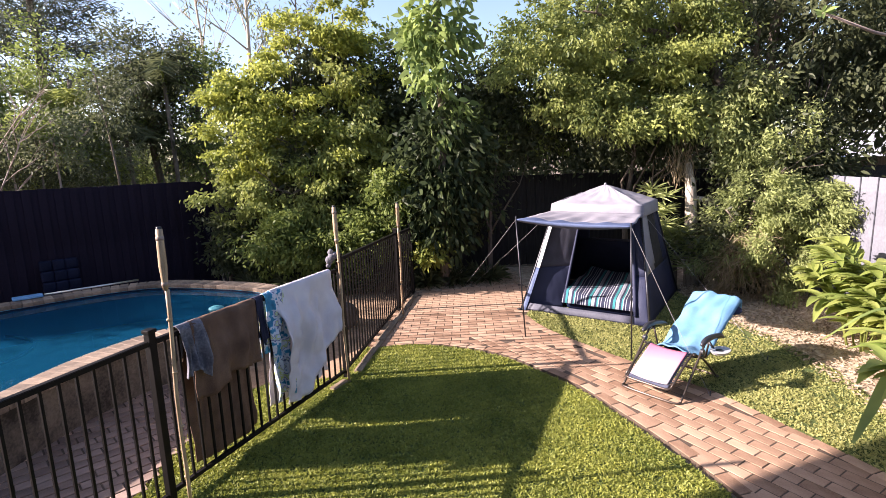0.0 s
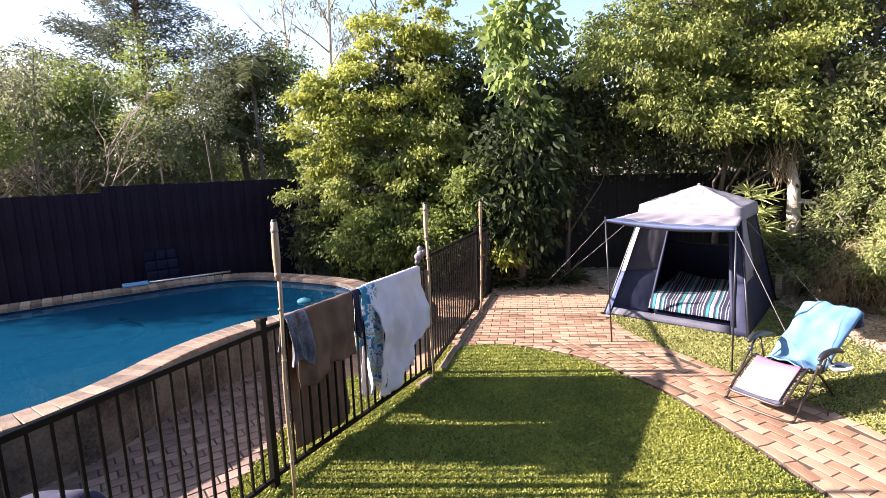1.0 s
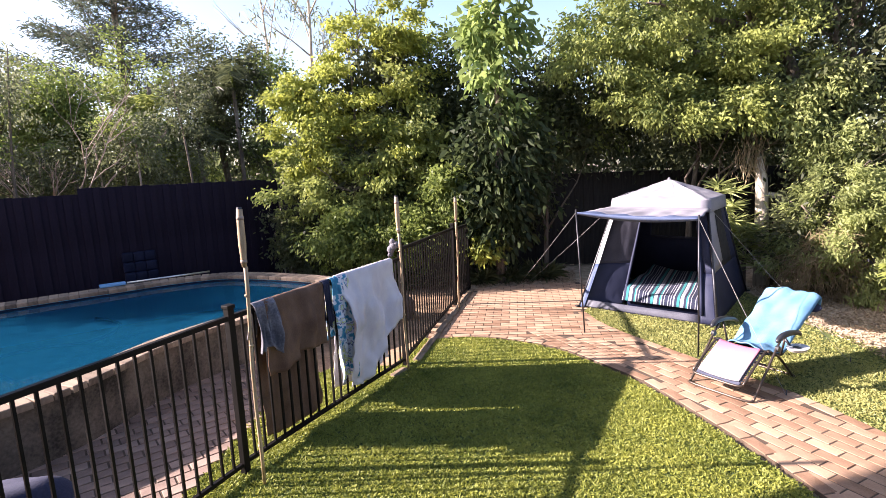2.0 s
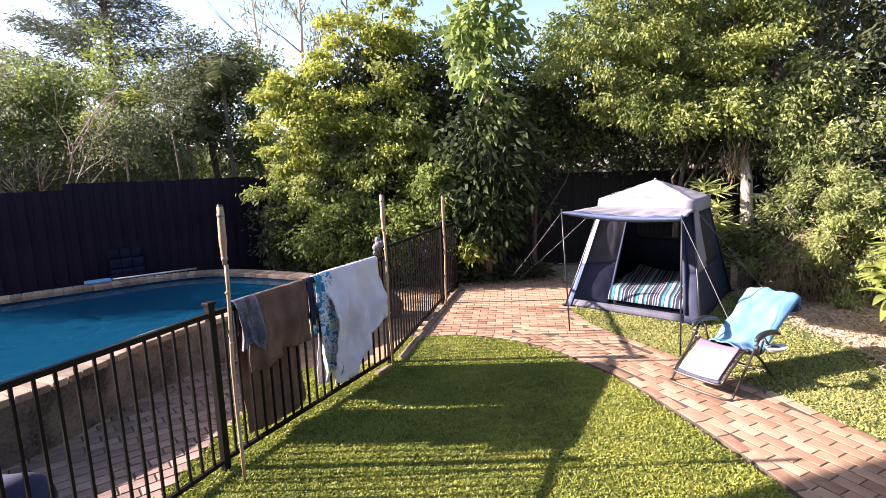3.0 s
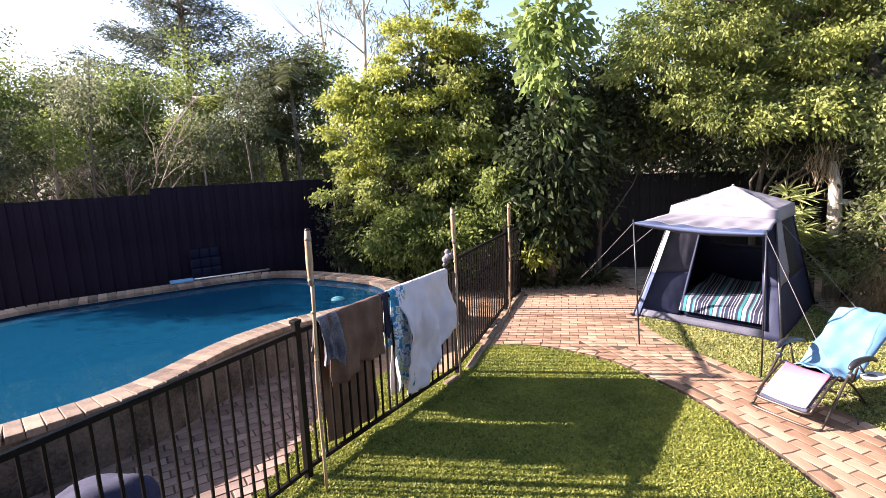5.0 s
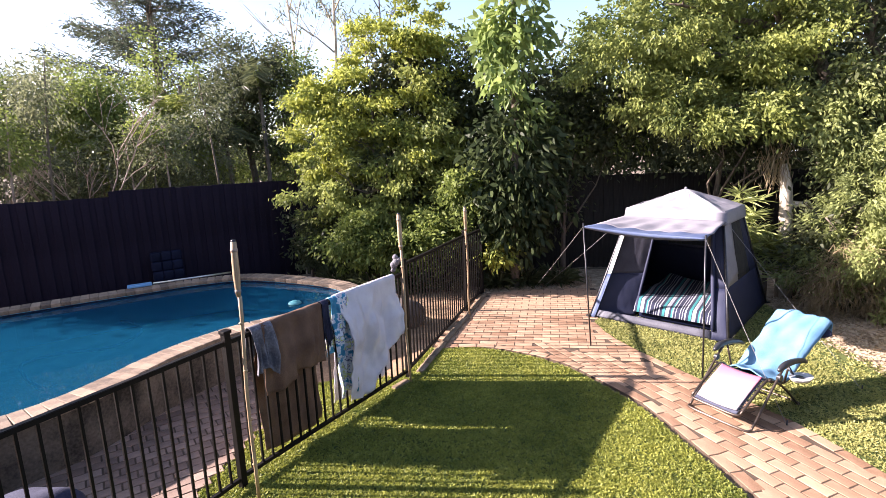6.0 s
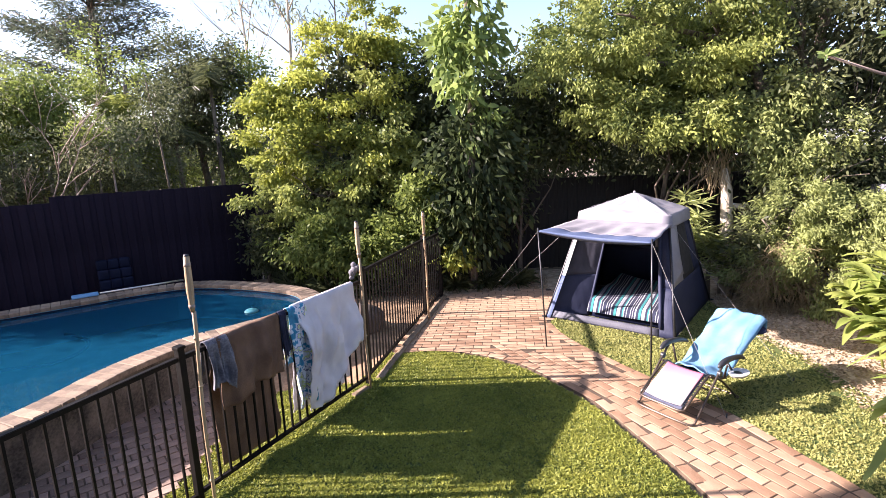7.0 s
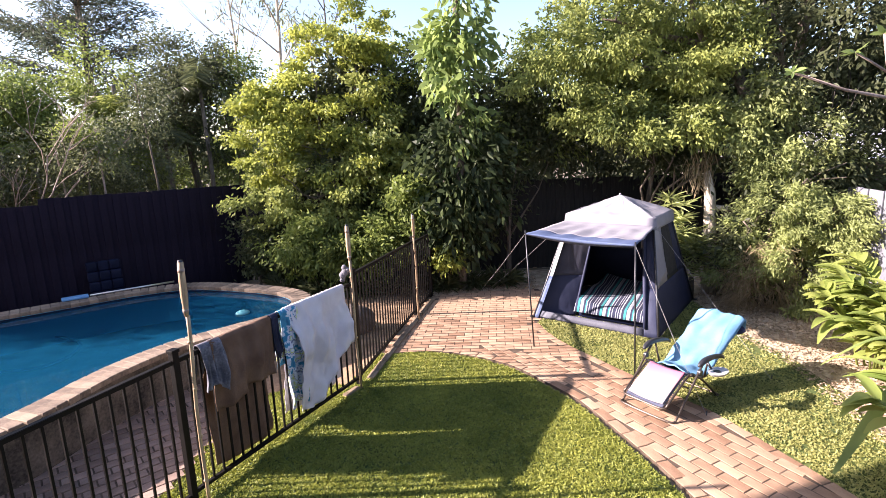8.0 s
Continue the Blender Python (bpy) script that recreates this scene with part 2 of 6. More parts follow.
def pink_fade_material():
    """Footrest cloth that runs from white to pink along its length."""
    m = bpy.data.materials.new("pink_fade_cloth")
    m.use_nodes = True
    n, L = m.node_tree.nodes, m.node_tree.links
    co = n.new("ShaderNodeTexCoord")
    sx = n.new("ShaderNodeSeparateXYZ")
    L.new(co.outputs["Generated"], sx.inputs[0])
    rp = n.new("ShaderNodeValToRGB")
    rp.color_ramp.elements[0].position, rp.color_ramp.elements[0].color = 0.35, (0.34, 0.305, 0.325, 1)
    rp.color_ramp.elements[1].position, rp.color_ramp.elements[1].color = 1.0, (0.44, 0.11, 0.17, 1)
    L.new(sx.outputs[2], rp.inputs[0])
    b = n["Principled BSDF"]
    L.new(rp.outputs[0], b.inputs["Base Color"])
    b.inputs["Roughness"].default_value = 0.9
    nz = n.new("ShaderNodeTexNoise")
    nz.inputs["Scale"].default_value = 150
    L.new(co.outputs["Object"], nz.inputs["Vector"])
    bp = n.new("ShaderNodeBump")
    bp.inputs["Strength"].default_value, bp.inputs["Distance"].default_value = 0.5, 0.01
    L.new(nz.outputs[0], bp.inputs["Height"])
    L.new(bp.outputs[0], b.inputs["Normal"])
    return m


M_PINK = pink_fade_material()


def floral_material():
    """White cloth printed with teal, navy and lime blotches."""
    m = bpy.data.materials.new("floral_print")
    m.use_nodes = True
    n, L = m.node_tree.nodes, m.node_tree.links
    co = n.new("ShaderNodeTexCoord")
    nz = n.new("ShaderNodeTexNoise")
    nz.inputs["Scale"].default_value, nz.inputs["Detail"].default_value = 11.0, 2.0
    L.new(co.outputs["Object"], nz.inputs["Vector"])
    rp = n.new("ShaderNodeValToRGB")
    els = rp.color_ramp.elements
    els[0].position, els[0].color = 0.0, (0.02, 0.03, 0.10, 1)
    els[1].position, els[1].color = 0.42, (0.03, 0.22, 0.36, 1)
    for p, c in [(0.455, (0.58, 0.60, 0.66)), (0.52, (0.55, 0.57, 0.62)), (0.545, (0.05, 0.06, 0.16)), (0.575, (0.56, 0.58, 0.63)), (0.60, (0.42, 0.48, 0.08)), (0.66, (0.58, 0.60, 0.66))]:
        e = els.new(p)
        e.color = (*c, 1)
    L.new(nz.outputs[0], rp.inputs[0])
    L.new(rp.outputs[0], n["Principled BSDF"].inputs["Base Color"])
    n["Principled BSDF"].inputs["Roughness"].default_value = 0.9
    return m


M_FLORAL = floral_material()


# ---- building helpers ----
def thing(name, at, label, category, group="", kind=""):
    e = new(name)
    e.location = at
    e.empty_display_size = 0.1
    return tagged(e, label, category, group, kind)


def fix_parent(ob, parent):
    ob.parent = parent
    ob.matrix_parent_inverse = Matrix.Translation(-Vector(parent.location))
    return ob


def obj(name, verts, faces, material, parent=None, label="", smooth=False):
    """One mesh object from vertices and faces, in world places."""
    me = bpy.data.meshes.new(name)
    me.from_pydata([tuple(v) for v in verts], [], faces)
    me.materials.append(material)
    if smooth:
        me.polygons.foreach_set("use_smooth", [True] * len(me.polygons))
    me.update()
    ob = new(name, me)
    if parent:
        fix_parent(ob, parent)
    if label:
        tagged(ob, label)
    return ob


def part(name, bm, material, parent=None, label="", smooth=False):
    me = bpy.data.meshes.new(name)
    bm.normal_update()
    bm.to_mesh(me)
    bm.free()
    me.materials.append(material)
    if smooth:
        me.polygons.foreach_set("use_smooth", [True] * len(me.polygons))
    ob = new(name, me)
    if parent:
        fix_parent(ob, parent)
    if label:
        tagged(ob, label)
    return ob


def box_bm(cx, cy, cz, sx, sy, sz, rz=0.0, bevel=0.0, bm=None):
    bm = bm or bmesh.new()
    m = Matrix.Translation((cx, cy, cz)) @ Matrix.Rotation(rz, 4, "Z") @ Matrix.Diagonal((sx, sy, sz, 1))
    g = bmesh.ops.create_cube(bm, size=1, matrix=m)
    if bevel:
        es = list({e for v in g["verts"] for e in v.link_edges})
        bmesh.ops.bevel(bm, geom=es, offset=bevel, segments=2, affect="EDGES", profile=0.6)
    return bm


def tube_data(points, radii, sides=8, close=True):
    """Vertices and faces of a tapered tube along points."""
    pts = [Vector(p) for p in points]
    if not hasattr(radii, "__len__"):
        radii = [radii] * len(pts)
    vs, fs = [], []
    up = None
    for i, p in enumerate(pts):
        d = (pts[min(i + 1, len(pts) - 1)] - pts[max(i - 1, 0)]).normalized()
        if up is None:
            up = Vector((0, 0, 1)) if abs(d.z) < 0.9 else Vector((1, 0, 0))
        s = d.cross(up).normalized()
        up = s.cross(d).normalized()
        for k in range(sides):
            a = 2 * math.pi * k / sides
            vs.append(p + (s * math.cos(a) + up * math.sin(a)) * radii[i])
    for i in range(len(pts) - 1):
        for k in range(sides):
            a, b = i * sides + k, i * sides + (k + 1) % sides
            fs.append((a, b, b + sides, a + sides))
    if close:
        fs.append(tuple(range(sides - 1, -1, -1)))
        fs.append(tuple(range(len(vs) - sides, len(vs))))
    return vs, fs


def tube(name, points, radii, material, parent=None, sides=8, label=""):
    v, f = tube_data(points, radii, sides)
    return obj(name, v, f, material, parent, label, smooth=sides > 5)


def tubes(name, runs, material, parent=None, sides=6, label=""):
    """Several tubes that form one piece (limbs, twigs)."""
    V, F = [], []
    for pts, rad in runs:
        v, f = tube_data(pts, rad, sides)
        o = len(V)
        V += v
        F += [tuple(i + o for i in q) for q in f]
    return obj(name, V, F, material, parent, label, smooth=True)


def smooth_curve(pts, n=8, closed=False):
    """Catmull-Rom points through pts."""
    P = [Vector(p) for p in pts]
    out = []
    m = len(P)
    for i in range(m if closed else m - 1):
        if closed:
            a, b, c, d = P[i - 1], P[i], P[(i + 1) % m], P[(i + 2) % m]
        else:
            a, b, c, d = P[max(i - 1, 0)], P[i], P[i + 1], P[min(i + 2, m - 1)]
        for k in range(n):
            t = k / n
            out.append(0.5 * ((2 * b) + (c - a) * t + (2 * a - 5 * b + 4 * c - d) * t * t + (3 * b - a - 3 * c + d) * t ** 3))
    if not closed:
        out.append(P[-1])
    return out


def inside(poly, x, y):
    c, j = False, len(poly) - 1
    for i in range(len(poly)):
        xi, yi, xj, yj = poly[i][0], poly[i][1], poly[j][0], poly[j][1]
        if (yi > y) != (yj > y) and x < (xj - xi) * (y - yi) / (yj - yi) + xi:
            c = not c
        j = i
    return c


def slab(name, outline, z0, z1, material, parent=None, label=""):
    """A flat plate of the given outline between two heights."""
    bm = bmesh.new()
    vs = [bm.verts.new((p[0], p[1], z1)) for p in outline]
    f = bm.faces.new(vs)
    r = bmesh.ops.extrude_face_region(bm, geom=[f])
    for v in r["geom"]:
        if isinstance(v, bmesh.types.BMVert):
            v.co.z = z0
    bmesh.ops.recalc_face_normals(bm, faces=bm.faces)
    bmesh.ops.triangulate(bm, faces=bm.faces)
    return part(name, bm, material, parent, label)


def quads_mesh(name, V, material, parent=None, label=""):
    """Many loose small faces from an array (faces, corners, 3)."""
    V = np.asarray(V, dtype=np.float32)
    n, per = V.shape[:2]
    me = bpy.data.meshes.new(name)
    me.vertices.add(n * per)
    me.vertices.foreach_set("co", V.ravel())
    me.loops.add(n * per)
    me.loops.foreach_set("vertex_index", np.arange(n * per, dtype=np.int32))
    me.polygons.add(n)
    me.polygons.foreach_set("loop_start", np.arange(0, n * per, per, dtype=np.int32))
    me.polygons.foreach_set("loop_total", np.full(n, per, dtype=np.int32))
    me.update(calc_edges=True)
    me.materials.append(material)
    ob = new(name, me)
    if parent:
        fix_parent(ob, parent)
    if label:
        tagged(ob, label)
    return ob


def leaf_faces(rng, pos, out, length, width, droop=0.35, spread=0.9):
    """Folded leaf blades: two triangles a leaf that share the midrib, at pos, pointing along out with scatter."""
    n = len(pos)
    d = out + rng.normal(0, spread, (n, 3))
    d[:, 2] -= droop
    d /= np.linalg.norm(d, axis=1, keepdims=True) + 1e-9
    r = rng.normal(0, 1, (n, 3))
    r[:, 2] *= 0.45
    s = np.cross(d, r)
    s /= np.linalg.norm(s, axis=1, keepdims=True) + 1e-9
    up = np.cross(s, d)
    L = (length * rng.uniform(0.6, 1.3, n))[:, None]
    W = L * (width / length) * 0.5
    base, tip = pos, pos + d * L - np.array([0, 0, 1.0]) * L * 0.12
    lo, hi = pos + d * L * 0.28 + up * W * 0.30, pos + d * L * 0.64 + up * W * 0.25 - np.array([0, 0, 1.0]) * L * 0.04
    return np.stack([base, lo + s * W * 0.88, hi + s * W * 0.80, tip, hi - s * W * 0.80, lo - s * W * 0.88], 1)


def clump_positions(rng, blobs, clumps, leaves, spread, shell=0.55):
    """Leaf places in many small clumps spread over the outer part of ellipsoids (cx, cy, cz, rx, ry, rz)."""
    blobs = np.array(blobs, float)
    vol = (blobs[:, 3] * blobs[:, 4] * blobs[:, 5]) ** (2 / 3)
    which = rng.choice(len(blobs), clumps, p=vol / vol.sum())
    u = rng.normal(0, 1, (clumps, 3))
    u /= np.linalg.norm(u, axis=1, keepdims=True)
    lobes = np.sin(u @ np.array([[4.1, 2.3, -3.7], [-2.9, 5.2, 1.7], [3.3, -1.9, 4.6]]) + which[:, None] * 1.7).sum(1) / 3
    rad = (rng.uniform(shell, 1.06, clumps) * (1 + 0.30 * lobes))[:, None]
    c = blobs[which, :3] + u * rad * blobs[which, 3:6]
    size = rng.uniform(0.45, 1.55, clumps)
    k = rng.choice(clumps, leaves, p=size ** 2 / (size ** 2).sum())
    p = c[k] + rng.normal(0, 1, (leaves, 3)) * np.asarray(spread) * size[k][:, None]
    return p, u[k], c, u


def foliage(name, seed, blobs, clumps, leaves, length, width, spread, material, parent, droop=0.35, scatter=0.9, shell=0.55, floor=0.05, label=""):
    rng = np.random.default_rng(seed)
    p, u, c, cu = clump_positions(rng, blobs, clumps, leaves, spread, shell)
    p[:, 2] = np.maximum(p[:, 2], floor + rng.uniform(0, 0.1, len(p)))
    return quads_mesh(name, leaf_faces(rng, p, u, length, width, droop, scatter), material, parent, label)


def limbs(seed, base, tips, r0, r1=0.012, wander=0.12, fork=0.45):
    """Runs of tapered limbs from a trunk top to the given tips."""
    rng = random.Random(seed)
    runs = []
    b = Vector(base)
    for t in tips:
        t = Vector(t)
        pts = [b]
        for k in (0.3, 0.6, 0.85):
            q = b.lerp(t, k) + Vector((rng.uniform(-1, 1), rng.uniform(-1, 1), rng.uniform(-0.5, 1))) * wander
            pts.append(q)
        pts.append(t)
        runs.append((pts, [r0, r0 * 0.7, r0 * 0.45, r0 * 0.28, r1]))
        for _ in range(3):
            k = rng.choice((1, 2, 3))
            s = pts[k]
            e = s + Vector((rng.uniform(-1, 1), rng.uniform(-1, 1), rng.uniform(0, 1))) * fork
            runs.append(([s, s.lerp(e, 0.5) + Vector((0, 0, 0.05)), e], [r0 * 0.3, r0 * 0.2, r1 * 0.7]))
    return runs

# ---- ground ----
bm = bmesh.new()
bmesh.ops.create_grid(bm, x_segments=24, y_segments=24, size=400)
for v in bm.verts:
    v.co.z = -0.03
ground = tagged(part("ground", bm, M_SOIL), "bare brown garden soil under the yard", "ground", kind="structure")

INNER = smooth_curve([(-0.34, 6.10), (0.25, 6.13), (0.84, 5.88), (1.22, 5.58), (1.48, 5.20), (1.78, 4.70), (1.97, 4.14), (2.12, 3.66), (2.22, 3.28), (2.30, 2.9), (2.45, 2.2), (2.7, 1.2)], 6)
OUTER = smooth_curve([(1.78, 7.10), (1.86, 6.66), (2.0, 6.25), (2.31, 5.65), (2.52, 5.26), (2.78, 4.78), (3.02, 4.36), (3.22, 3.76), (3.40, 3.20), (3.62, 2.4), (3.95, 1.2)], 6)
FENCE_PTS = [Vector((-2.43, 1.04, 0)), Vector((-1.56, 3.27, 0)), Vector((-0.61, 5.25, 0)), Vector((-0.10, 7.66, 0)), Vector((0.13, 8.62, 0))]

lawn_poly = [(-2.55, 0.6), (-1.62, 3.24), (-0.74, 5.25), (-0.46, 6.12)] + [(p.x - 0.055, p.y - 0.045) for p in INNER] + [(2.65, 0.6)]
lawn = tagged(slab("lawn_turf", lawn_poly, -0.05, 0.0, M_TURF), "short green lawn between fence and brick path", "lawn", kind="structure")
side_poly = [(p.x, p.y) for p in OUTER[::-1]] + [(2.0, 7.6), (3.2, 8.9), (4.5, 7.9), (4.45, 6.5), (4.55, 5.5), (4.5, 4.8), (4.3, 4.0), (4.2, 3.3), (4.4, 2.2), (4.5, 1.2)]
side_lawn = tagged(slab("side_lawn", side_poly, -0.05, -0.002, M_TURF), "patch of green lawn round the tent and lounger", "lawn", kind="structure")
mulch_poly = [(4.1, 1.2), (4.05, 2.4), (4.0, 3.3), (3.95, 4.0), (4.05, 4.9), (4.25, 5.6), (4.15, 6.6), (4.4, 8.0), (3.2, 9.0), (2.1, 8.85), (1.0, 8.85), (0.2, 8.75), (-0.2, 10.4), (6.5, 10.6), (7.2, 5.0), (6.2, 1.2)]
mulch = tagged(slab("mulch_bed", mulch_poly, -0.06, -0.012, M_MULCH), "dry leaf litter and mulch garden bed", "garden bed", kind="structure")
# inside the pool fence: earth beyond the pavers
pool_soil = tagged(slab("pool_surround", [(-3.1, 1.0), (-2.5, 1.0), (-1.6, 3.24), (-0.7, 5.25), (-0.18, 7.66), (0.05, 8.62), (-0.2, 10.2), (-3.2, 10.4), (-8.6, 6.2), (-8.6, 0.6)], -0.05, -0.008, M_EARTH), "dry brown earth round the raised pool", "ground", kind="structure")

# lawn blades: short folded tufts over both lawns
def tufts(name, seed, poly, count, height, label, thin=None, material=None):
    rng = np.random.default_rng(seed)
    xs, ys = [p[0] for p in poly], [p[1] for p in poly]
    pts = []
    while len(pts) < count:
        x, y = rng.uniform(min(xs), max(xs)), rng.uniform(max(min(ys), 1.9), max(ys))
        if inside(poly, x, y) and (thin is None or rng.uniform() < thin(x, y)):
            pts.append((x, y, 0.0))
    base = np.array(pts)
    V = []
    for _ in range(3):
        d = rng.normal(0, 0.75, (count, 3))
        d[:, 2] = rng.uniform(0.35, 1.0, count)
        d /= np.linalg.norm(d, axis=1, keepdims=True)
        s = np.cross(d, rng.normal(0, 1, (count, 3)))
        s /= np.linalg.norm(s, axis=1, keepdims=True)
        h = (height * rng.uniform(0.5, 1.2, count))[:, None]
        w = rng.uniform(0.0035, 0.0075, count)[:, None]
        b = base + rng.normal(0, 0.006, (count, 3)) * [1, 1, 0]
        V.append(np.stack([b - s * w, b + s * w, b + d * h * 0.6 + s * w * 0.8, b + d * h - [0, 0, 0.004]], 1))
    return tagged(quads_mesh(name, np.concatenate(V), material or M_BLADE), label, "grass", kind="stuff")


tufts("grass", 3, lawn_poly, 74000, 0.030, "short sunlit lawn grass blades")
strip_poly = [(-2.42, 1.2), (-1.62, 3.24), (-0.74, 5.2), (-1.3, 5.3), (-1.72, 4.9), (-1.84, 4.4), (-1.84, 3.6), (-1.88, 3.0), (-2.3, 2.0)]
strip_lawn = tagged(slab("strip_lawn", strip_poly, -0.05, -0.003, M_TURF), "narrow strip of grass inside the pool fence", "lawn", kind="structure")
tufts("grass", 8, strip_poly, 5200, 0.036, "shaded grass inside the pool fence")
tufts("grass", 4, side_poly, 26000, 0.032, "thin lawn grass round the tent", lambda x, y: max(0.06, min(1.0, 1.0 - (x - 3.75) * 1.1 + 0.5 * noise.noise(Vector((x * 3, y * 3, 0))))), M_BLADE_DRY)

def litter(seed, poly, count, size, label):
    rg = np.random.default_rng(seed)
    xs, ys = [p[0] for p in poly], [p[1] for p in poly]
    pts = []
    while len(pts) < count:
        x, y = rg.uniform(min(xs), max(xs)), rg.uniform(max(min(ys), 1.9), max(ys))
        if inside(poly, x, y):
            pts.append((x, y, rg.uniform(0.0, 0.025)))
    p = np.array(pts)
    u = rg.normal(0, 1, (count, 3)) * [1, 1, 0.15]
    return tagged(quads_mesh("leaf_litter", leaf_faces(rg, p, u, size, size * 0.35, 0.0, 0.15), M_LITTER), label, "leaf litter", kind="stuff")


litter(21, [(4.0, 3.0), (4.2, 4.2), (4.4, 5.4), (4.3, 6.6), (4.5, 8.2), (6.3, 8.6), (6.3, 3.0)], 13000, 0.042, "dry fallen leaves over the mulch bed")
litter(22, [(-0.1, 8.7), (2.1, 8.95), (2.2, 9.9), (-0.3, 9.9)], 3000, 0.045, "dry fallen leaves under the climber")

# ---- black boundary fence behind the pool ----
def sheet_fence(name, a, b, steps, label, material, z0=-0.02, board=0.105, rail=True):
    """A fence of upright boards from a to b; steps: (share of length, top height)."""
    e = thing(name, (a[0], a[1], 0), label, "fence", kind="structure")
    a, b = Vector((*a, 0)), Vector((*b, 0))
    d = (b - a).normalized()
    nrm = Vector((d.y, -d.x, 0))
    L = (b - a).length
    rz = math.atan2(d.y, d.x)
    n = int(L / board)
    rng = random.Random(7)
    meshes = {}
    for i in range(n):
        s = (i + 0.5) / n
        top = [h for q, h in steps if s >= q][-1]
        key = top
        if key not in meshes:
            me = bpy.data.meshes.new("board")
            t = box_bm(0, 0, (top + z0) / 2, board * 1.06, 0.018, top - z0, bevel=0.003)
            t.to_mesh(me)
            t.free()
            me.materials.append(material)
            meshes[key] = me
        ob = new("board", meshes[key])
        p = a + d * (s * L) + nrm * (0.012 if i % 2 else -0.012) + Vector((0, 0, rng.uniform(-0.008, 0.008)))
        ob.matrix_basis = Matrix.Translation(p) @ Matrix.Rotation(rz, 4, "Z")
        fix_parent(ob, e)
    for z in (0.35, 1.55):
        m = (a + b) / 2 - nrm * 0.045
        part("rail", box_bm(m.x, m.y, z, L, 0.05, 0.09, rz), material, e)
    return e


BF_A, BF_B = (-9.6, 5.41), (-3.75, 10.38)
sheet_fence("fence_left", BF_A, BF_B, [(0, 1.92), (0.56, 2.02)], "near-black painted timber fence behind the pool", M_FENCE)
sheet_fence("fence_back", (-3.72, 10.40), (6.9, 10.9), [(0, 1.90)], "dark weathered paling fence behind the trees", M_PALING, board=0.10)
sheet_fence("fence_right", (6.95, 10.85), (5.6, 1.0), [(0, 1.86)], "grey sheet-metal fence behind the garden bed", M_GREYFENCE, board=0.16)

# ---- pool ----
POOL = smooth_curve([(-4.05, 2.72), (-3.55, 3.24), (-3.22, 3.84), (-3.02, 4.80), (-2.68, 5.52), (-2.2, 6.0), (-1.72, 6.6), (-1.66, 7.3), (-2.05, 7.86), (-2.9, 8.26), (-4.0, 8.52), (-4.85, 8.2), (-5.6, 7.6), (-6.45, 6.9), (-7.2, 6.15), (-7.6, 5.0), (-7.2, 3.6), (-6.2, 2.7), (-5.0, 2.4)], 8, closed=True)
POOL = [Vector((0.1 + (p.x - 0.1) * 0.946, (p.y + 0.05) * 0.946 - 0.05, 0)) for p in POOL]


def inset(poly, d):
    out, n = [], len(poly)
    for i, p in enumerate(poly):
        t = (poly[(i + 1) % n] - poly[i - 1]).normalized()
        out.append(p + Vector((-t.y, t.x, 0)) * d)
    return out


if sum(POOL[i - 1].x * POOL[i].y - POOL[i].x * POOL[i - 1].y for i in range(len(POOL))) < 0:
    POOL.reverse()
RIM = 0.55
P_IN = inset(POOL, 0.25)
P_WALL = inset(POOL, 0.035)
pool = thing("swimming_pool", (-4.4, 5.4, 0), "raised kidney-shaped pool with brick coping and rendered wall", "pool", kind="structure")
n = len(POOL)


def ring(a, za, b, zb, name, material, parent, smooth=True):
    V = [(p.x, p.y, za) for p in a] + [(p.x, p.y, zb) for p in b]
    F = [(i, (i + 1) % n, n + (i + 1) % n, n + i) for i in range(n)]
    return obj(name, V, F, material, parent, smooth=smooth)


ring(P_WALL, -0.04, P_WALL, RIM - 0.055, "outer_wall", M_RENDER, pool)
ring(P_WALL, RIM - 0.056, P_IN, RIM - 0.056, "wall_top", M_RENDER, pool)
inner_wall = ring(P_IN, RIM - 0.056, P_IN, -0.9, "inner_wall", M_POOLPAINT, pool)
obj("pool_floor", [(p.x, p.y, -0.9) for p in P_IN], [tuple(range(n))], M_POOLPAINT, pool)
# dark waterline tiles
P_TILE = inset(POOL, 0.256)
ring(P_TILE, RIM - 0.06, P_TILE, RIM - 0.17, "waterline_band", M_NAVYPVC, pool)
water = tagged(obj("water", [(p.x, p.y, 0.468) for p in inset(POOL, 0.252)], [tuple(range(n))], M_WATER), "clear blue still pool water", "water", kind="structure")

# cleaner hose under the surface, and the cleaner at its end
hose_pts = smooth_curve([(-4.55, 5.90, 0.44), (-4.35, 5.81, 0.449), (-4.01, 5.58, 0.449), (-3.88, 5.23, 0.449), (-3.98, 4.93, 0.449), (-4.38, 4.80, 0.447), (-4.56, 4.50, 0.447), (-4.29, 4.23, 0.445), (-3.95, 4.02, 0.43), (-3.78, 3.98, 0.42)], 8)
hose = thing("pool_cleaner", (-3.7, 3.95, -0.9), "dark blue pool cleaner with a curling suction hose", "pool cleaner")
tube("hose", hose_pts, 0.018, M_HOSE, hose, 8)
bmc = bmesh.new()
bmesh.ops.create_uvsphere(bmc, u_segments=14, v_segments=8, radius=1, matrix=Matrix.Translation((-3.66, 3.95, 0.385)) @ Matrix.Diagonal((0.17, 0.13, 0.075, 1)))
part("cleaner_body", bmc, M_HOSE, hose, smooth=True)
for dx, dy in ((-0.15, 0.1), (0.15, 0.1), (0.0, -0.16)):
    tube("wheel", [(-3.66 + dx - 0.02, 3.95 + dy, 0.375), (-3.66 + dx + 0.02, 3.95 + dy, 0.375)], 0.055, M_NAVYPVC, hose, 10)

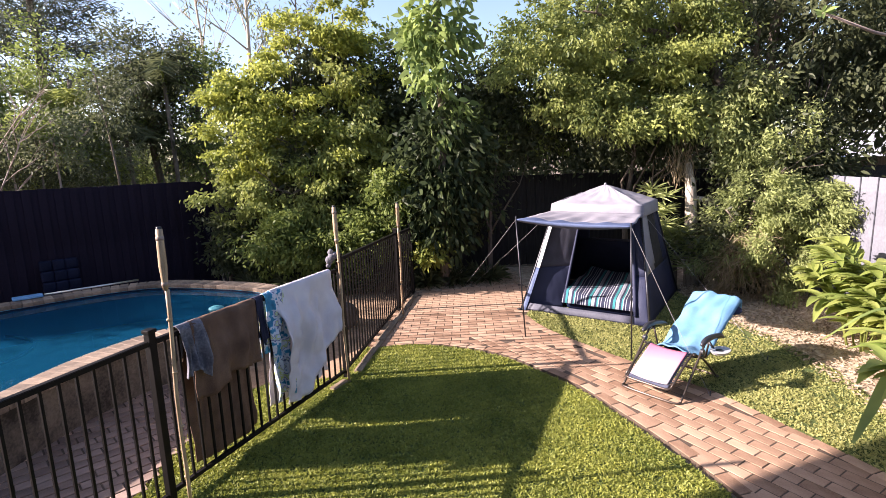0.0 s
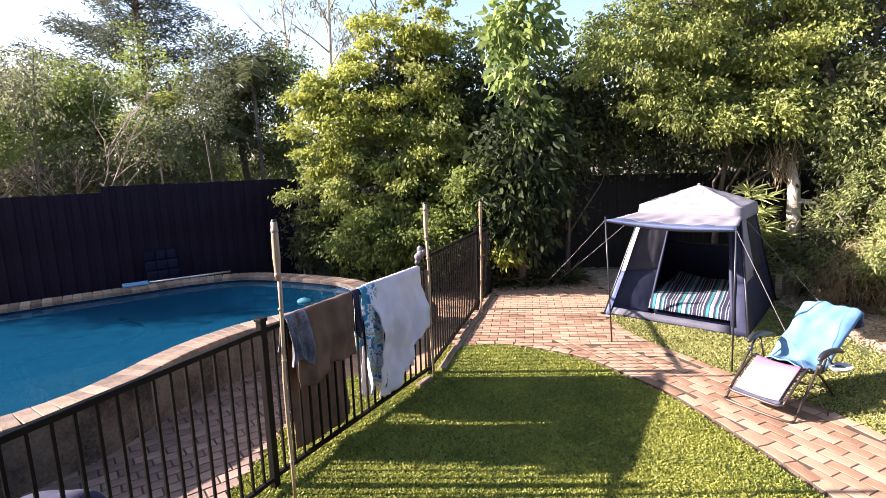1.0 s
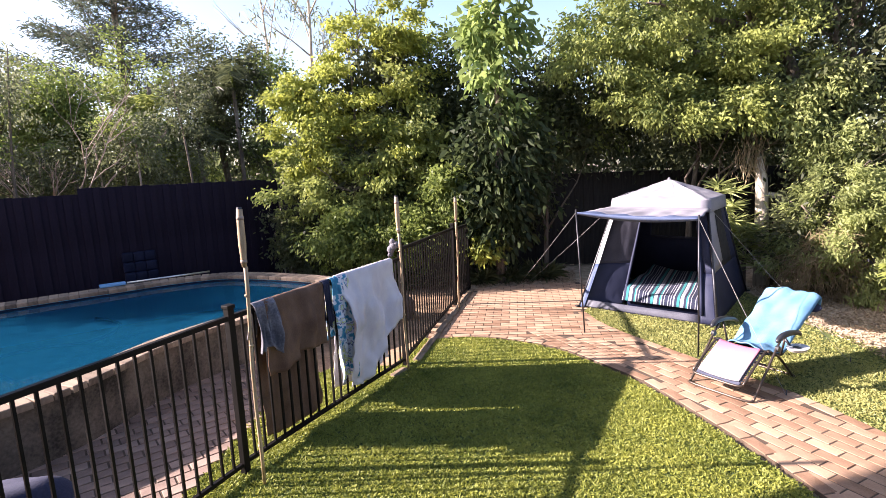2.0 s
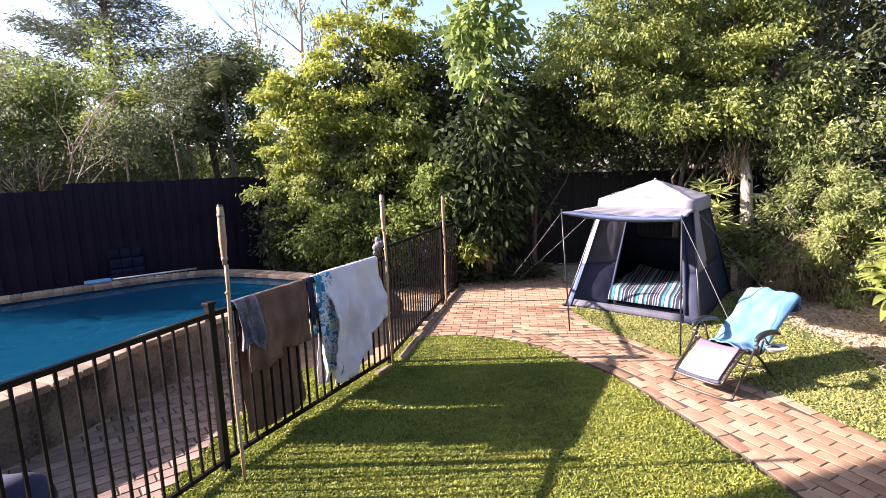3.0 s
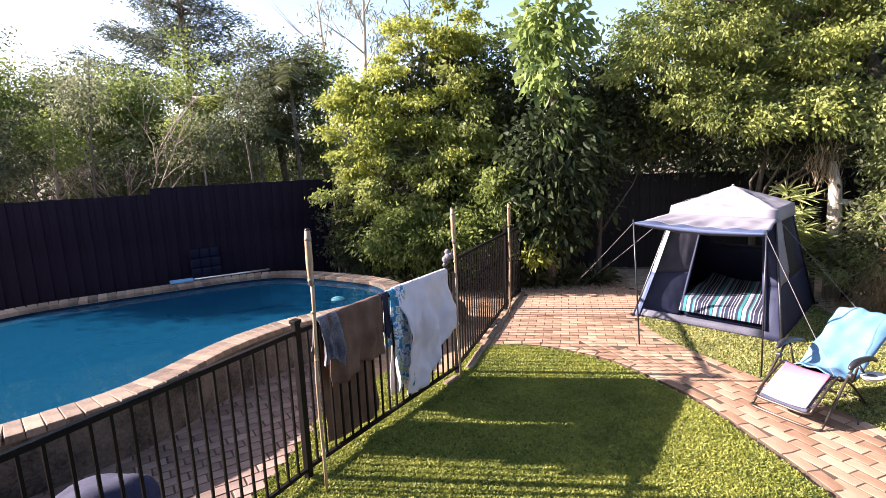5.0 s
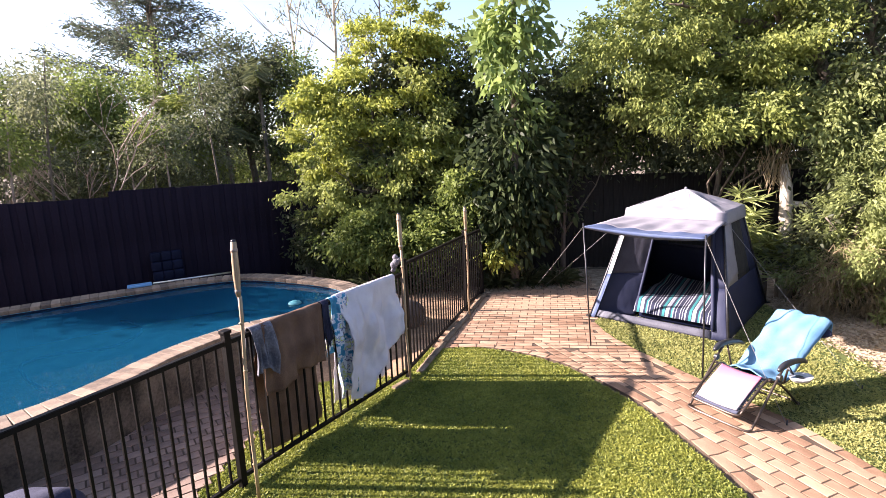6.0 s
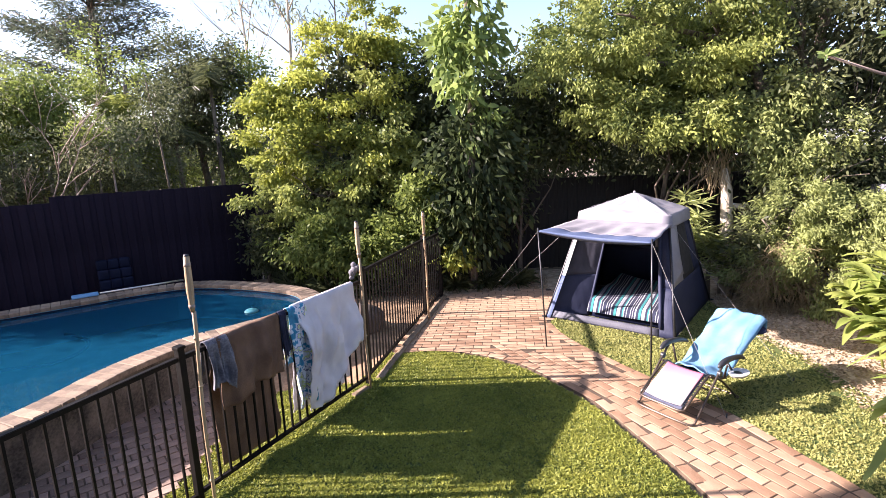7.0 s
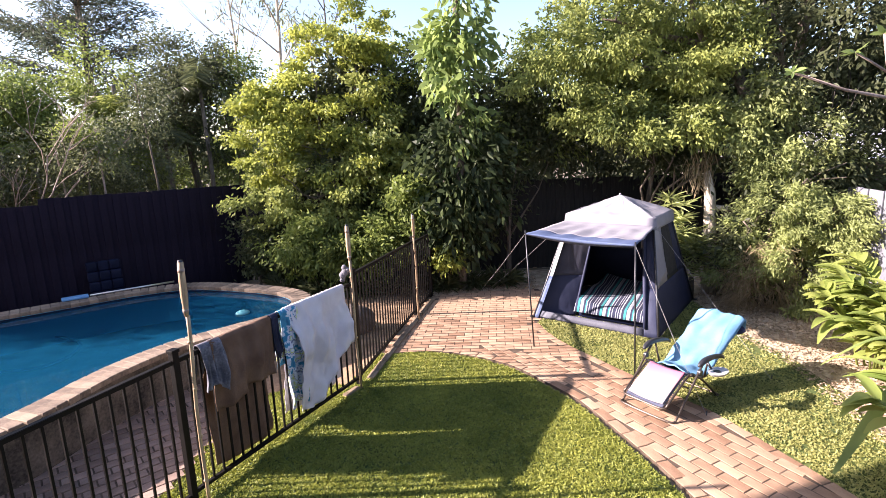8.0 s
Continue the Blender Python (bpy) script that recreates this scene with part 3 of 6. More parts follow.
# round chlorine float on the water
cf = thing("chlorine_float", (-2.42, 6.55, 0.44), "pale aqua plastic chlorine float on the water", "pool float")
bmf = bmesh.new()
bmesh.ops.create_uvsphere(bmf, u_segments=20, v_segments=10, radius=1, matrix=Matrix.Translation((-2.42, 6.55, 0.475)) @ Matrix.Diagonal((0.095, 0.095, 0.035, 1)))
part("float_ring", bmf, M_FLOAT, cf, smooth=True)
tube("cap", [(-2.42, 6.55, 0.495), (-2.42, 6.55, 0.508), (-2.42, 6.55, 0.512)], [0.05, 0.046, 0.03], M_FLOAT, cf, 16)

# ---- pool fence ----
fence = thing("pool_fence", tuple(FENCE_PTS[2]), "dark brown powder-coated metal pool fence with thin bars", "fence")
TOPS = [(1.19, 1.185), (1.185, 1.21), (1.31, 1.22), (1.20, 1.17)]
post_me = {}


def fence_post(p, h, s=0.05, cap=True):
    ob = part("post", box_bm(p.x, p.y, h / 2, s, s, h, rz=1.17, bevel=0.004), M_STEEL, fence)
    if cap:
        part("post_cap", box_bm(p.x, p.y, h + 0.012, s + 0.016, s + 0.016, 0.026, rz=1.17, bevel=0.006), M_STEEL, ob)


def bar_mesh(h):
    k = round(h, 2)
    if k not in post_me:
        me = bpy.data.meshes.new("bar")
        t = box_bm(0, 0, 0, 0.016, 0.016, k, bevel=0.002)
        t.to_mesh(me)
        t.free()
        me.materials.append(M_STEEL)
        post_me[k] = me
    return post_me[k]


for i, (za, zb) in enumerate(TOPS):
    a, b = FENCE_PTS[i], FENCE_PTS[i + 1]
    d = (b - a).normalized()
    L = (b - a).length
    rz = math.atan2(d.y, d.x)
    for z0, z1, w, h in ((za, zb, 0.042, 0.034), (0.10, 0.09, 0.036, 0.03)):
        A, B = a + d * 0.028, b - d * 0.028
        t = bmesh.new()
        s = Vector((-d.y, d.x, 0)) * w / 2
        vs = [t.verts.new(q) for q in (A - s + Vector((0, 0, z0 - h)), A + s + Vector((0, 0, z0 - h)), A + s + Vector((0, 0, z0)), A - s + Vector((0, 0, z0)), B - s + Vector((0, 0, z1 - h)), B + s + Vector((0, 0, z1 - h)), B + s + Vector((0, 0, z1)), B - s + Vector((0, 0, z1)))]
        for q in ((3, 2, 1, 0), (4, 5, 6, 7), (0, 1, 5, 4), (1, 2, 6, 5), (2, 3, 7, 6), (3, 0, 4, 7)):
            t.faces.new([vs[k] for k in q])
        bmesh.ops.recalc_face_normals(t, faces=t.faces)
        bmesh.ops.bevel(t, geom=t.edges[:], offset=0.004, segments=2, affect="EDGES")
        part("rail", t, M_STEEL, fence)
    m = max(int(L / 0.099), 2)
    for k in range(1, m):
        s = k / m
        top = za + (zb - za) * s - 0.03
        ob = new("bar", bar_mesh(top - 0.07))
        p = a.lerp(b, s)
        ob.matrix_basis = Matrix.Translation((p.x, p.y, 0.07 + (top - 0.07) / 2)) @ Matrix.Rotation(rz, 4, "Z")
        fix_parent(ob, fence)
for p, h in zip(FENCE_PTS, (1.24, 1.235, 1.33, 1.26, 1.20)):
    fence_post(p, h)

# concrete edging along the far panels
ea, eb = Vector((-0.47, 5.33, 0)), Vector((0.22, 8.62, 0))
ed = (eb - ea).normalized()
edge_pts = [ea + ed * ((eb - ea).length * k / 14) for k in range(15)]
rng = random.Random(5)
edging = thing("edging", tuple(ea), "worn brown brick garden edging under the fence", "edging", kind="structure")
for k in range(14):
    a, b = edge_pts[k], edge_pts[k + 1]
    m = (a + b) / 2 + Vector((-0.03, 0.01, 0))
    part("block", box_bm(m.x, m.y, -0.004 + rng.uniform(-0.006, 0.006), (b - a).length - 0.006, 0.085, 0.06, math.atan2(ed.y, ed.x) + rng.uniform(-0.02, 0.02), 0.008), M_CONC, edging)
part("kerb_stone", box_bm(-0.66, 5.03, -0.004, 0.24, 0.08, 0.05, 1.05, 0.012), M_CONC, edging)


# ---- bamboo torches tied to the fence ----
def torch(base, top, seed, label):
    b, t = Vector(base), Vector(top)
    e = thing("garden_torch", base, label, "torch", "torches along the pool fence")
    d = t - b
    pts = [b + d * k + Vector((math.sin(k * 9 + seed) * 0.006, math.cos(k * 7 + seed) * 0.006, 0)) for k in (0, 0.15, 0.3, 0.45, 0.6, 0.72, 0.8)]
    tube("stem", pts, [0.012, 0.0135, 0.0125, 0.014, 0.013, 0.014, 0.015], M_BAMBOO, e, 8)
    for k in (0.15, 0.33, 0.52, 0.70):
        c = b + d * k
        tube("node_ring", [c - d.normalized() * 0.008, c, c + d.normalized() * 0.008], [0.014, 0.018, 0.014], M_BAMBOO, e, 8)
    h = [b + d * k for k in (0.80, 0.83, 0.88, 0.95, 1.0)]
    head = tube("head", h, [0.015, 0.019, 0.025, 0.023, 0.020], M_BAMBOO, e, 10, "woven bamboo torch head")
    for k in (0.82, 0.97):
        c = b + d * k
        r = 0.018 if k < 0.9 else 0.021
        tube("binding", [c - d.normalized() * 0.012, c + d.normalized() * 0.012], r + 0.003, M_TWIG, head, 10)
    tube("wick_cup", [t - d.normalized() * 0.01, t + d.normalized() * 0.014], 0.016, M_POLE, e, 10)
    return e


torch((-1.37, 3.12, 0.0), (-1.39, 3.22, 1.915), 1, "bamboo garden torch tied to the near fence post")
torch((-0.57, 5.12, 0.0), (-0.60, 5.10, 1.855), 2, "bamboo garden torch wrapped with a pale cloth")
torch((-0.03, 7.40, 0.0), (-0.03, 6.95, 1.715), 3, "pale bamboo garden torch at the far fence post")


# ---- cloths on the fence ----
def drape(name, s0, s1, front, back, seed, material, label, off=0.05, fold=0.022, a=1, z=1.215, skew=0.0, category="towel", bulge=0.0, waist=None, cap=9.0, crumple=0.5):
    """A cloth hung over the rail of fence panel a from share s0 to s1; it hangs `front` metres on the lawn side and `back` on the pool side.
    skew lengthens the front towards s0."""
    A, B = FENCE_PTS[a], FENCE_PTS[a + 1]
    d = (B - A).normalized()
    nrm = Vector((d.y, -d.x, 0))
    L = (B - A).length
    nu, nv = 48, 64
    rg = random.Random(seed)
    ph = [rg.uniform(0, 6) for _ in range(5)]
    V = []
    for i in range(nu + 1):
        u = i / nu
        s = (s0 + (s1 - s0) * u) * L
        fr = min(front + skew * (1 - u), cap) + 0.03 * math.sin(u * 7 + ph[0])
        bk = back + 0.02 * math.sin(u * 5 + ph[1])
        for j in range(nv + 1):
            w = -bk + (fr + bk) * j / nv
            drop = abs(w)
            k = min(drop / 0.3, 1.0)
            wav = (math.sin(u * 13 + ph[2]) * 0.6 + math.sin(u * 29 + ph[3] + drop * 2) * 0.4 + math.sin(u * 6 + drop * 5 + ph[4]) * 0.5) * fold * k
            wav += (noise.noise(Vector((u * 4.0, drop * 3.2, seed * 7.3))) * 1.5 + noise.noise(Vector((u * 11.0, drop * 9.0, seed * 3.1))) * 0.7) * fold * crumple * k
            side = 1 if w >= 0 else -1
            arc = 0.034
            if drop < 0.05:
                ang = w / 0.05 * math.pi / 2
                hor, ver = math.sin(ang) * arc, math.cos(ang) * arc - arc
            else:
                hor, ver = side * (arc + (off - arc) * min((drop - 0.05) / 0.4, 1)), -(drop - 0.03)
            ss = s
            if waist and w > 0:
                mid = (s0 + s1) / 2 * L + waist[1] * drop
                ss = mid + (s - mid) * (1 - waist[0] * max(drop - 0.35, 0))
            ss += 0.015 * math.sin(drop * 6 + ph[0]) * k
            out = hor + wav * (1 if w >= 0 else 0.6) + bulge * k * math.sin(u * math.pi) * (w > 0)
            if drop >= 0.05:
                out = max(out, 0.032) if w > 0 else min(out, -0.032)
            p = A + d * ss + nrm * out + Vector((0, 0, z + ver))
            p.z = max(p.z, 0.03)
            V.append(p)
    F = [(i * (nv + 1) + j, (i + 1) * (nv + 1) + j, (i + 1) * (nv + 1) + j + 1, i * (nv + 1) + j + 1) for i in range(nu) for j in range(nv)]
    ob = obj(name, V, F, material, None, smooth=True)
    so = ob.modifiers.new("thick", "SOLIDIFY")
    so.thickness, so.offset = 0.006, 1.0
    return tagged(ob, label, category, "cloths on the fence")


drape("beach_towel", 0.13, 0.42, 0.53, 1.16, 1, M_TOWEL_BROWN, "dark brown terry towel draped over the fence rail", skew=0.06, fold=0.034, off=0.08, crumple=0.9, z=1.222)
drape("bath_towel", 0.515, 0.91, 0.66, 1.13, 2, M_TOWEL_WHITE, "white terry towel hanging crumpled over the fence rail", skew=0.62, cap=1.08, fold=0.040, off=0.10, waist=(0.05, -0.10), z=1.236, crumple=1.2)
drape("floral_towel", 0.475, 0.575, 0.98, 0.60, 3, M_FLORAL, "floral printed cloth hung beside the white towel", fold=0.024, off=0.06, z=1.226, waist=(0.15, 0.03), crumple=1.2)
drape("swim_shirt", 0.085, 0.175, 0.42, 0.30, 4, M_CLOTH_GREY, "grey-blue swim shirt hung on the fence rail", skew=-0.05, fold=0.028, off=0.105, z=1.220, crumple=1.2)
drape("dark_cloth", 0.428, 0.462, 0.42, 0.40, 6, M_NAVYCLOTH, "dark navy cloth squeezed between two towels", fold=0.014, off=0.05, z=1.222)
wrap = bmesh.new()
for k, (dx, dz, r) in enumerate(((0, 0, 0.042), (-0.028, -0.035, 0.038), (0.03, 0.012, 0.035), (-0.012, 0.045, 0.03), (-0.04, -0.09, 0.026))):
    bmesh.ops.create_icosphere(wrap, subdivisions=2, radius=r, matrix=Matrix.Translation((-0.67 + dx, 5.20, 1.335 + dz)) @ Matrix.Diagonal((1, 1, 1.25, 1)))
for v in wrap.verts:
    v.co += Vector(noise.noise_vector(v.co * 22)) * 0.010
tagged(part("knotted_cloth", wrap, M_CLOTH_GREY, smooth=True), "pale cloth knotted round the fence post and torch", "cloth")

# ---- cabin tent ----
TC = Vector((3.133, 7.66, 0))
U = Vector((0.801, -0.599, 0))
Wd = Vector((0.599, 0.801, 0))


def deep(z):
    """Depth against width: the tent is deeper than wide at the ground and shallower at the eaves."""
    return 1.158 - 0.392 * min(max(z / 1.5, 0.0), 1.0)


def tp(u, w, z):
    return TC + U * u + Wd * (w * deep(z)) + Vector((0, 0, z))


tent = thing("cabin_tent", tuple(TC), "open grey and navy cabin tent pitched on grass", "tent")
HB, HE, ZE, ZM = 0.912, 0.628, 1.45, 0.62
PEAK = 1.83


def hb(z):
    return HB + (HE - HB) * z / ZE


def wall_panel(name, corners, material, label="", th=0.008, sub=10, sag=0.012, parent=tent):
    """A cloth panel between four corners, slightly slack."""
    a, b, c, d = [Vector(q) for q in corners]
    nn = (b - a).cross(d - a).normalized()
    V = []
    for i in range(sub + 1):
        for j in range(sub + 1):
            u, v = i / sub, j / sub
            p = a.lerp(b, u).lerp(d.lerp(c, u), v)
            p += nn * (math.sin(u * math.pi) * math.sin(v * math.pi) * sag + (noise.noise(p * 5) * 0.008 + noise.noise(Vector((p.x * 22, p.y * 22, p.z * 3))) * 0.006) * min(1, 12 * u * (1 - u) * v * (1 - v) * 4))
            V.append(p)
    F = [(i * (sub + 1) + j, (i + 1) * (sub + 1) + j, (i + 1) * (sub + 1) + j + 1, i * (sub + 1) + j + 1) for i in range(sub) for j in range(sub)]
    ob = obj(name, V, F, material, parent, label, smooth=True)
    so = ob.modifiers.new("thick", "SOLIDIFY")
    so.thickness, so.offset = th, 0
    return ob


def front(u, z):
    return tp(u * hb(z), -hb(z), z)


# front: door opening from -0.46 to 0.90 of the half width, from sill to lintel
def inner(u, z, back):
    return front(u, z) + Wd * back


# left door cloth is tied back into the tent; a narrow strip stays at the right
wall_panel("door_cloth", [front(-1, 0.02), inner(-0.44, 0.02, 0.34), inner(-0.44, ZM, 0.32), front(-1, ZM)], M_TENT_NAVY, "navy lower part of the tied-back door cloth", sag=0.012, sub=18)
# upper door cloth darkened to paint the shade under the awning
wall_panel("door_cloth", [front(-1, ZM), inner(-0.44, ZM, 0.32), inner(-0.44, ZE, 0.20), front(-1, ZE)], M_TENT_GREY_SHADE, "upper part of the tied-back door cloth, grey darkened for awning shade", sag=0.012, sub=18)
wall_panel("front_strip", [front(0.80, 0.02), front(1, 0.02), front(1, ZM), front(0.80, ZM)], M_TENT_NAVY)
wall_panel("front_strip", [front(0.80, ZM), front(1, ZM), front(1, ZE), front(0.80, ZE)], M_TENT_NAVY)
wall_panel("door_lintel", [front(-0.97, ZE - 0.06), front(0.80, ZE - 0.06), front(0.80, ZE), front(-0.97, ZE)], M_TENT_NAVY)
wall_panel("door_sill", [front(-0.97, 0.02), front(0.80, 0.02), front(0.80, 0.11), front(-0.97, 0.11)], M_TUB, "grey tub floor edge at the door")
# sides and back
for s, nm in ((-1, "side_wall"), (1, "side_wall")):
    def side(w, z, s=s):
        return tp(s * hb(z), w * hb(z), z)
    wall_panel(nm, [side(-1, 0.02), side(1, 0.02), side(1, ZM), side(-1, ZM)], M_TENT_NAVY)
    wall_panel("side_wall_top", [side(-1, ZM), side(-0.25, ZM), side(-0.25, ZE), side(-1, ZE)], M_TENT_GREY)
    wall_panel("side_window", [side(-0.25, ZM), side(0.55, ZM), side(0.55, ZE), side(-0.25, ZE)], M_TENT_MESH, "dark mesh side window")
    wall_panel("side_wall_top", [side(0.55, ZM), side(1, ZM), side(1, ZE), side(0.55, ZE)], M_TENT_NAVY)


def back(u, z):
    return tp(u * hb(z), hb(z), z)


wall_panel("back_wall", [back(-1, 0.02), back(1, 0.02), back(1, 0.85), back(-1, 0.85)], M_TENT_NAVY)
wall_panel("back_wall_side", [back(-1, 0.85), back(-0.6, 0.85), back(-0.6, ZE), back(-1, ZE)], M_TENT_NAVY)
wall_panel("back_wall_side", [back(0.75, 0.85), back(1, 0.85), back(1, ZE), back(0.75, ZE)], M_TENT_NAVY)
wall_panel("back_wall_top", [back(-0.6, ZE - 0.1), back(0.75, ZE - 0.1), back(0.75, ZE), back(-0.6, ZE)], M_TENT_NAVY)
wall_panel("window_rail", [back(-0.6, 0.85), back(0.75, 0.85), back(0.75, 0.885), back(-0.6, 0.885)], M_TENT_GREY_SHADE)
obj("tent_floor", [tp(-HB, -HB, 0.012), tp(HB, -HB, 0.012), tp(HB, HB, 0.012), tp(-HB, HB, 0.012)], [(0, 1, 2, 3)], M_TUB, tent)
# corner sleeves with the legs in them
for su, sw in ((-1, -1), (1, -1), (1, 1), (-1, 1)):
    pts = [tp(su * (hb(z) + 0.012), sw * (hb(z) + 0.012), z) for z in (0.0, 0.5, 1.0, ZE + 0.03)]
    tube("leg", pts, 0.016, M_POLE, tent, 8)
    if (su, sw) == (-1, -1):
        for z0, z1, mm in ((0.0, 0.62, M_TENT_AWN), (0.62, ZE, M_TENT_WHITE)):
            q = [front(-1, z0) - Wd * 0.016, front(-1 + 0.075, z0) - Wd * 0.016, front(-1 + 0.075, z1) - Wd * 0.016, front(-1, z1) - Wd * 0.016]
            wall_panel("leg_sleeve", q, mm, "sunlit pale sleeve over the tent leg", sag=0.004)
    part("foot_tab", box_bm(*tp(su * (HB + 0.03), sw * (HB + 0.03), 0.02), 0.05, 0.05, 0.02, 0.5, 0.004), M_POLE, tent)
# grey front-right drop panel with scalloped hem, over the navy side
wall_panel("side_flap", [tp(hb(0.62) + 0.018, -hb(0.62) * 0.98, 0.62), tp(hb(0.7) + 0.018, -hb(0.7) * 0.30, 0.72), tp(HE + 0.018, -HE * 0.55, ZE), tp(HE + 0.018, -HE, ZE)], M_TENT_GREY, "loose grey flap on the tent side")

# roof fly: four slopes to the hub, and a skirt below the eaves
EV = HE + 0.03


def fly_slope(k):
    cs = [(-EV, -EV), (EV, -EV), (EV, EV), (-EV, EV)]
    a, b = cs[k], cs[(k + 1) % 4]
    sub = 28
    V, F = [], []
    for i in range(sub + 1):
        v = i / sub
        for j in range(sub + 1):
            u = j / sub
            x = (a[0] + (b[0] - a[0]) * u) * (1 - v)
            y = (a[1] + (b[1] - a[1]) * u) * (1 - v)
            z = ZE + 0.12 + (PEAK - ZE - 0.12) * v
            z -= 0.035 * math.sin(u * math.pi) * math.sin(min(v * 1.2, 1) * math.pi) + 0.008 * math.sin(u * 34 + 2 * math.sin(v * 5)) * math.sin(v * math.pi) * (0.4 + 0.6 * u) + 0.012 * noise.noise(Vector((x * 9, y * 9, k))) * math.sin(v * math.pi)
            V.append(tp(x, y, z))
    for i in range(sub):
        for j in range(sub):
            F.append((i * (sub + 1) + j, i * (sub + 1) + j + 1, (i + 1) * (sub + 1) + j + 1, (i + 1) * (sub + 1) + j))
    ob = obj("roof_panel", V, F, M_TENT_GREY, tent, "pale grey tent roof panel", smooth=True)
    so = ob.modifiers.new("thick", "SOLIDIFY")
    so.thickness = 0.005
    k1 = 1.025
    wall_panel("roof_skirt", [tp(a[0] * k1, a[1] * k1, ZE - 0.05), tp(b[0] * k1, b[1] * k1, ZE - 0.05), tp(*b, ZE + 0.12), tp(*a, ZE + 0.12)], M_TENT_GREY, "pale grey valance below the tent roof", sag=0.012)


for k in range(4):
    fly_slope(k)
bmk = bmesh.new()
bmesh.ops.create_uvsphere(bmk, u_segments=10, v_segments=6, radius=0.02, matrix=Matrix.Translation(tp(0, 0, PEAK + 0.004)))
part("roof_hub", bmk, M_TENT_GREY, tent, smooth=True)
# awning from the front eave to two poles
AL, AR = Vector((1.45, 6.21, 1.52)), Vector((2.515, 5.29, 1.505))
EL, ER = tp(-EV * 1.03, -EV * 1.03, ZE + 0.0), tp(EV * 1.03, -EV * 1.03, ZE + 0.0)
sub = 32
V, F = [], []
for i in range(sub + 1):
    v = i / sub
    for j in range(sub + 1):
        u = j / sub
        p = EL.lerp(ER, u).lerp(AL.lerp(AR, u), v)
        p.z -= 0.02 * math.sin(u * math.pi) * v + 0.03 * math.sin(v * math.pi) * (0.4 + 0.6 * math.sin(u * math.pi))
        p += (EL - AL).normalized() * 0.05 * math.sin(u * math.pi) * v * v
        p.z += (0.007 * math.sin(u * 31 + v * 5) + 0.022 * noise.noise(Vector((u * 7, v * 4, 5)))) * math.sin(v * math.pi)
        V.append(p)
for i in range(sub):
    for j in range(sub):
        F.append((i * (sub + 1) + j, i * (sub + 1) + j + 1, (i + 1) * (sub + 1) + j + 1, (i + 1) * (sub + 1) + j))
cut = int(sub * 0.72)
for nm, rows, m, lab in (("awning", range(0, cut), M_TENT_GREY, "pale grey awning panel held out on poles"), ("awning_border", range(cut, sub), M_TENT_AWN, "slate-blue border of the awning")):
    f_ = [(i * (sub + 1) + j, i * (sub + 1) + j + 1, (i + 1) * (sub + 1) + j + 1, (i + 1) * (sub + 1) + j) for i in rows for j in range(sub)]
    used = sorted({k for q in f_ for k in q})
    at = {k: i for i, k in enumerate(used)}
    awn = obj(nm, [V[k] for k in used], [tuple(at[k] for k in q) for q in f_], m, tent, lab, smooth=True)
    so = awn.modifiers.new("thick", "SOLIDIFY")
    so.thickness = 0.005
# blue hem under the awning's free edge
hem = []
for j in range(sub + 1):
    p = V[sub * (sub + 1) + j]
    hem += [p + Vector((0, 0, 0.004)), p + (EL - AL).normalized() * 0.05 - Vector((0, 0, 0.02 + 0.035 * math.sin(j / sub * math.pi)))]
hm = obj("awning_hem", hem, [(2 * j, 2 * j + 2, 2 * j + 3, 2 * j + 1) for j in range(sub)], M_TENT_AWN, tent, "blue hem of the awning", smooth=True)
so = hm.modifiers.new("thick", "SOLIDIFY")
so.thickness = 0.006
tube("awning_pole", [(1.56, 6.18, 0), AL + Vector((0, 0, 0.04))], 0.0095, M_POLE, tent, 8)
tube("awning_pole", [(2.56, 5.27, 0), AR + Vector((0, 0, 0.04))], 0.0095, M_POLE, tent, 8)
for p, q in ((AL, (1.06, 9.0, 0)), (tp(-EV, -EV, ZE), (1.18, 8.95, 0)), (AR, (2.91, 4.33, 0.0)), (tp(EV, -EV, ZE + 0.02), (3.98, 5.04, 0)), (tp(EV, EV, ZE), (5.0, 8.2, 0))):
    p, q = Vector(p), Vector(q)
    tube("guy_rope", [p, p.lerp(q, 0.5) - Vector((0, 0, 0.015)), q], 0.0021, M_ROPE, tent, 5)
    tube("peg", [q + Vector((0, 0, 0.05)), q - Vector((0, 0, 0.05))], 0.006, M_POLE, tent, 6)
# rolled door cloth tied at the left jamb and right jamb
for u, w0, m in ((-0.44, 0.018, M_TENT_NAVY), (0.82, 0.024, M_TENT_NAVY)):
    pts = [front(u, z) + Wd * ((0.30 - 0.06 * z) if u < 0 else -0.03) for z in (0.12, 0.35, 0.7, 1.0, 1.25, ZE - 0.08)]
    tube("rolled_door", pts, [w0 * 0.9, w0, w0 * 1.15, w0 * 0.85, w0, w0 * 0.7], m, tent, 10)

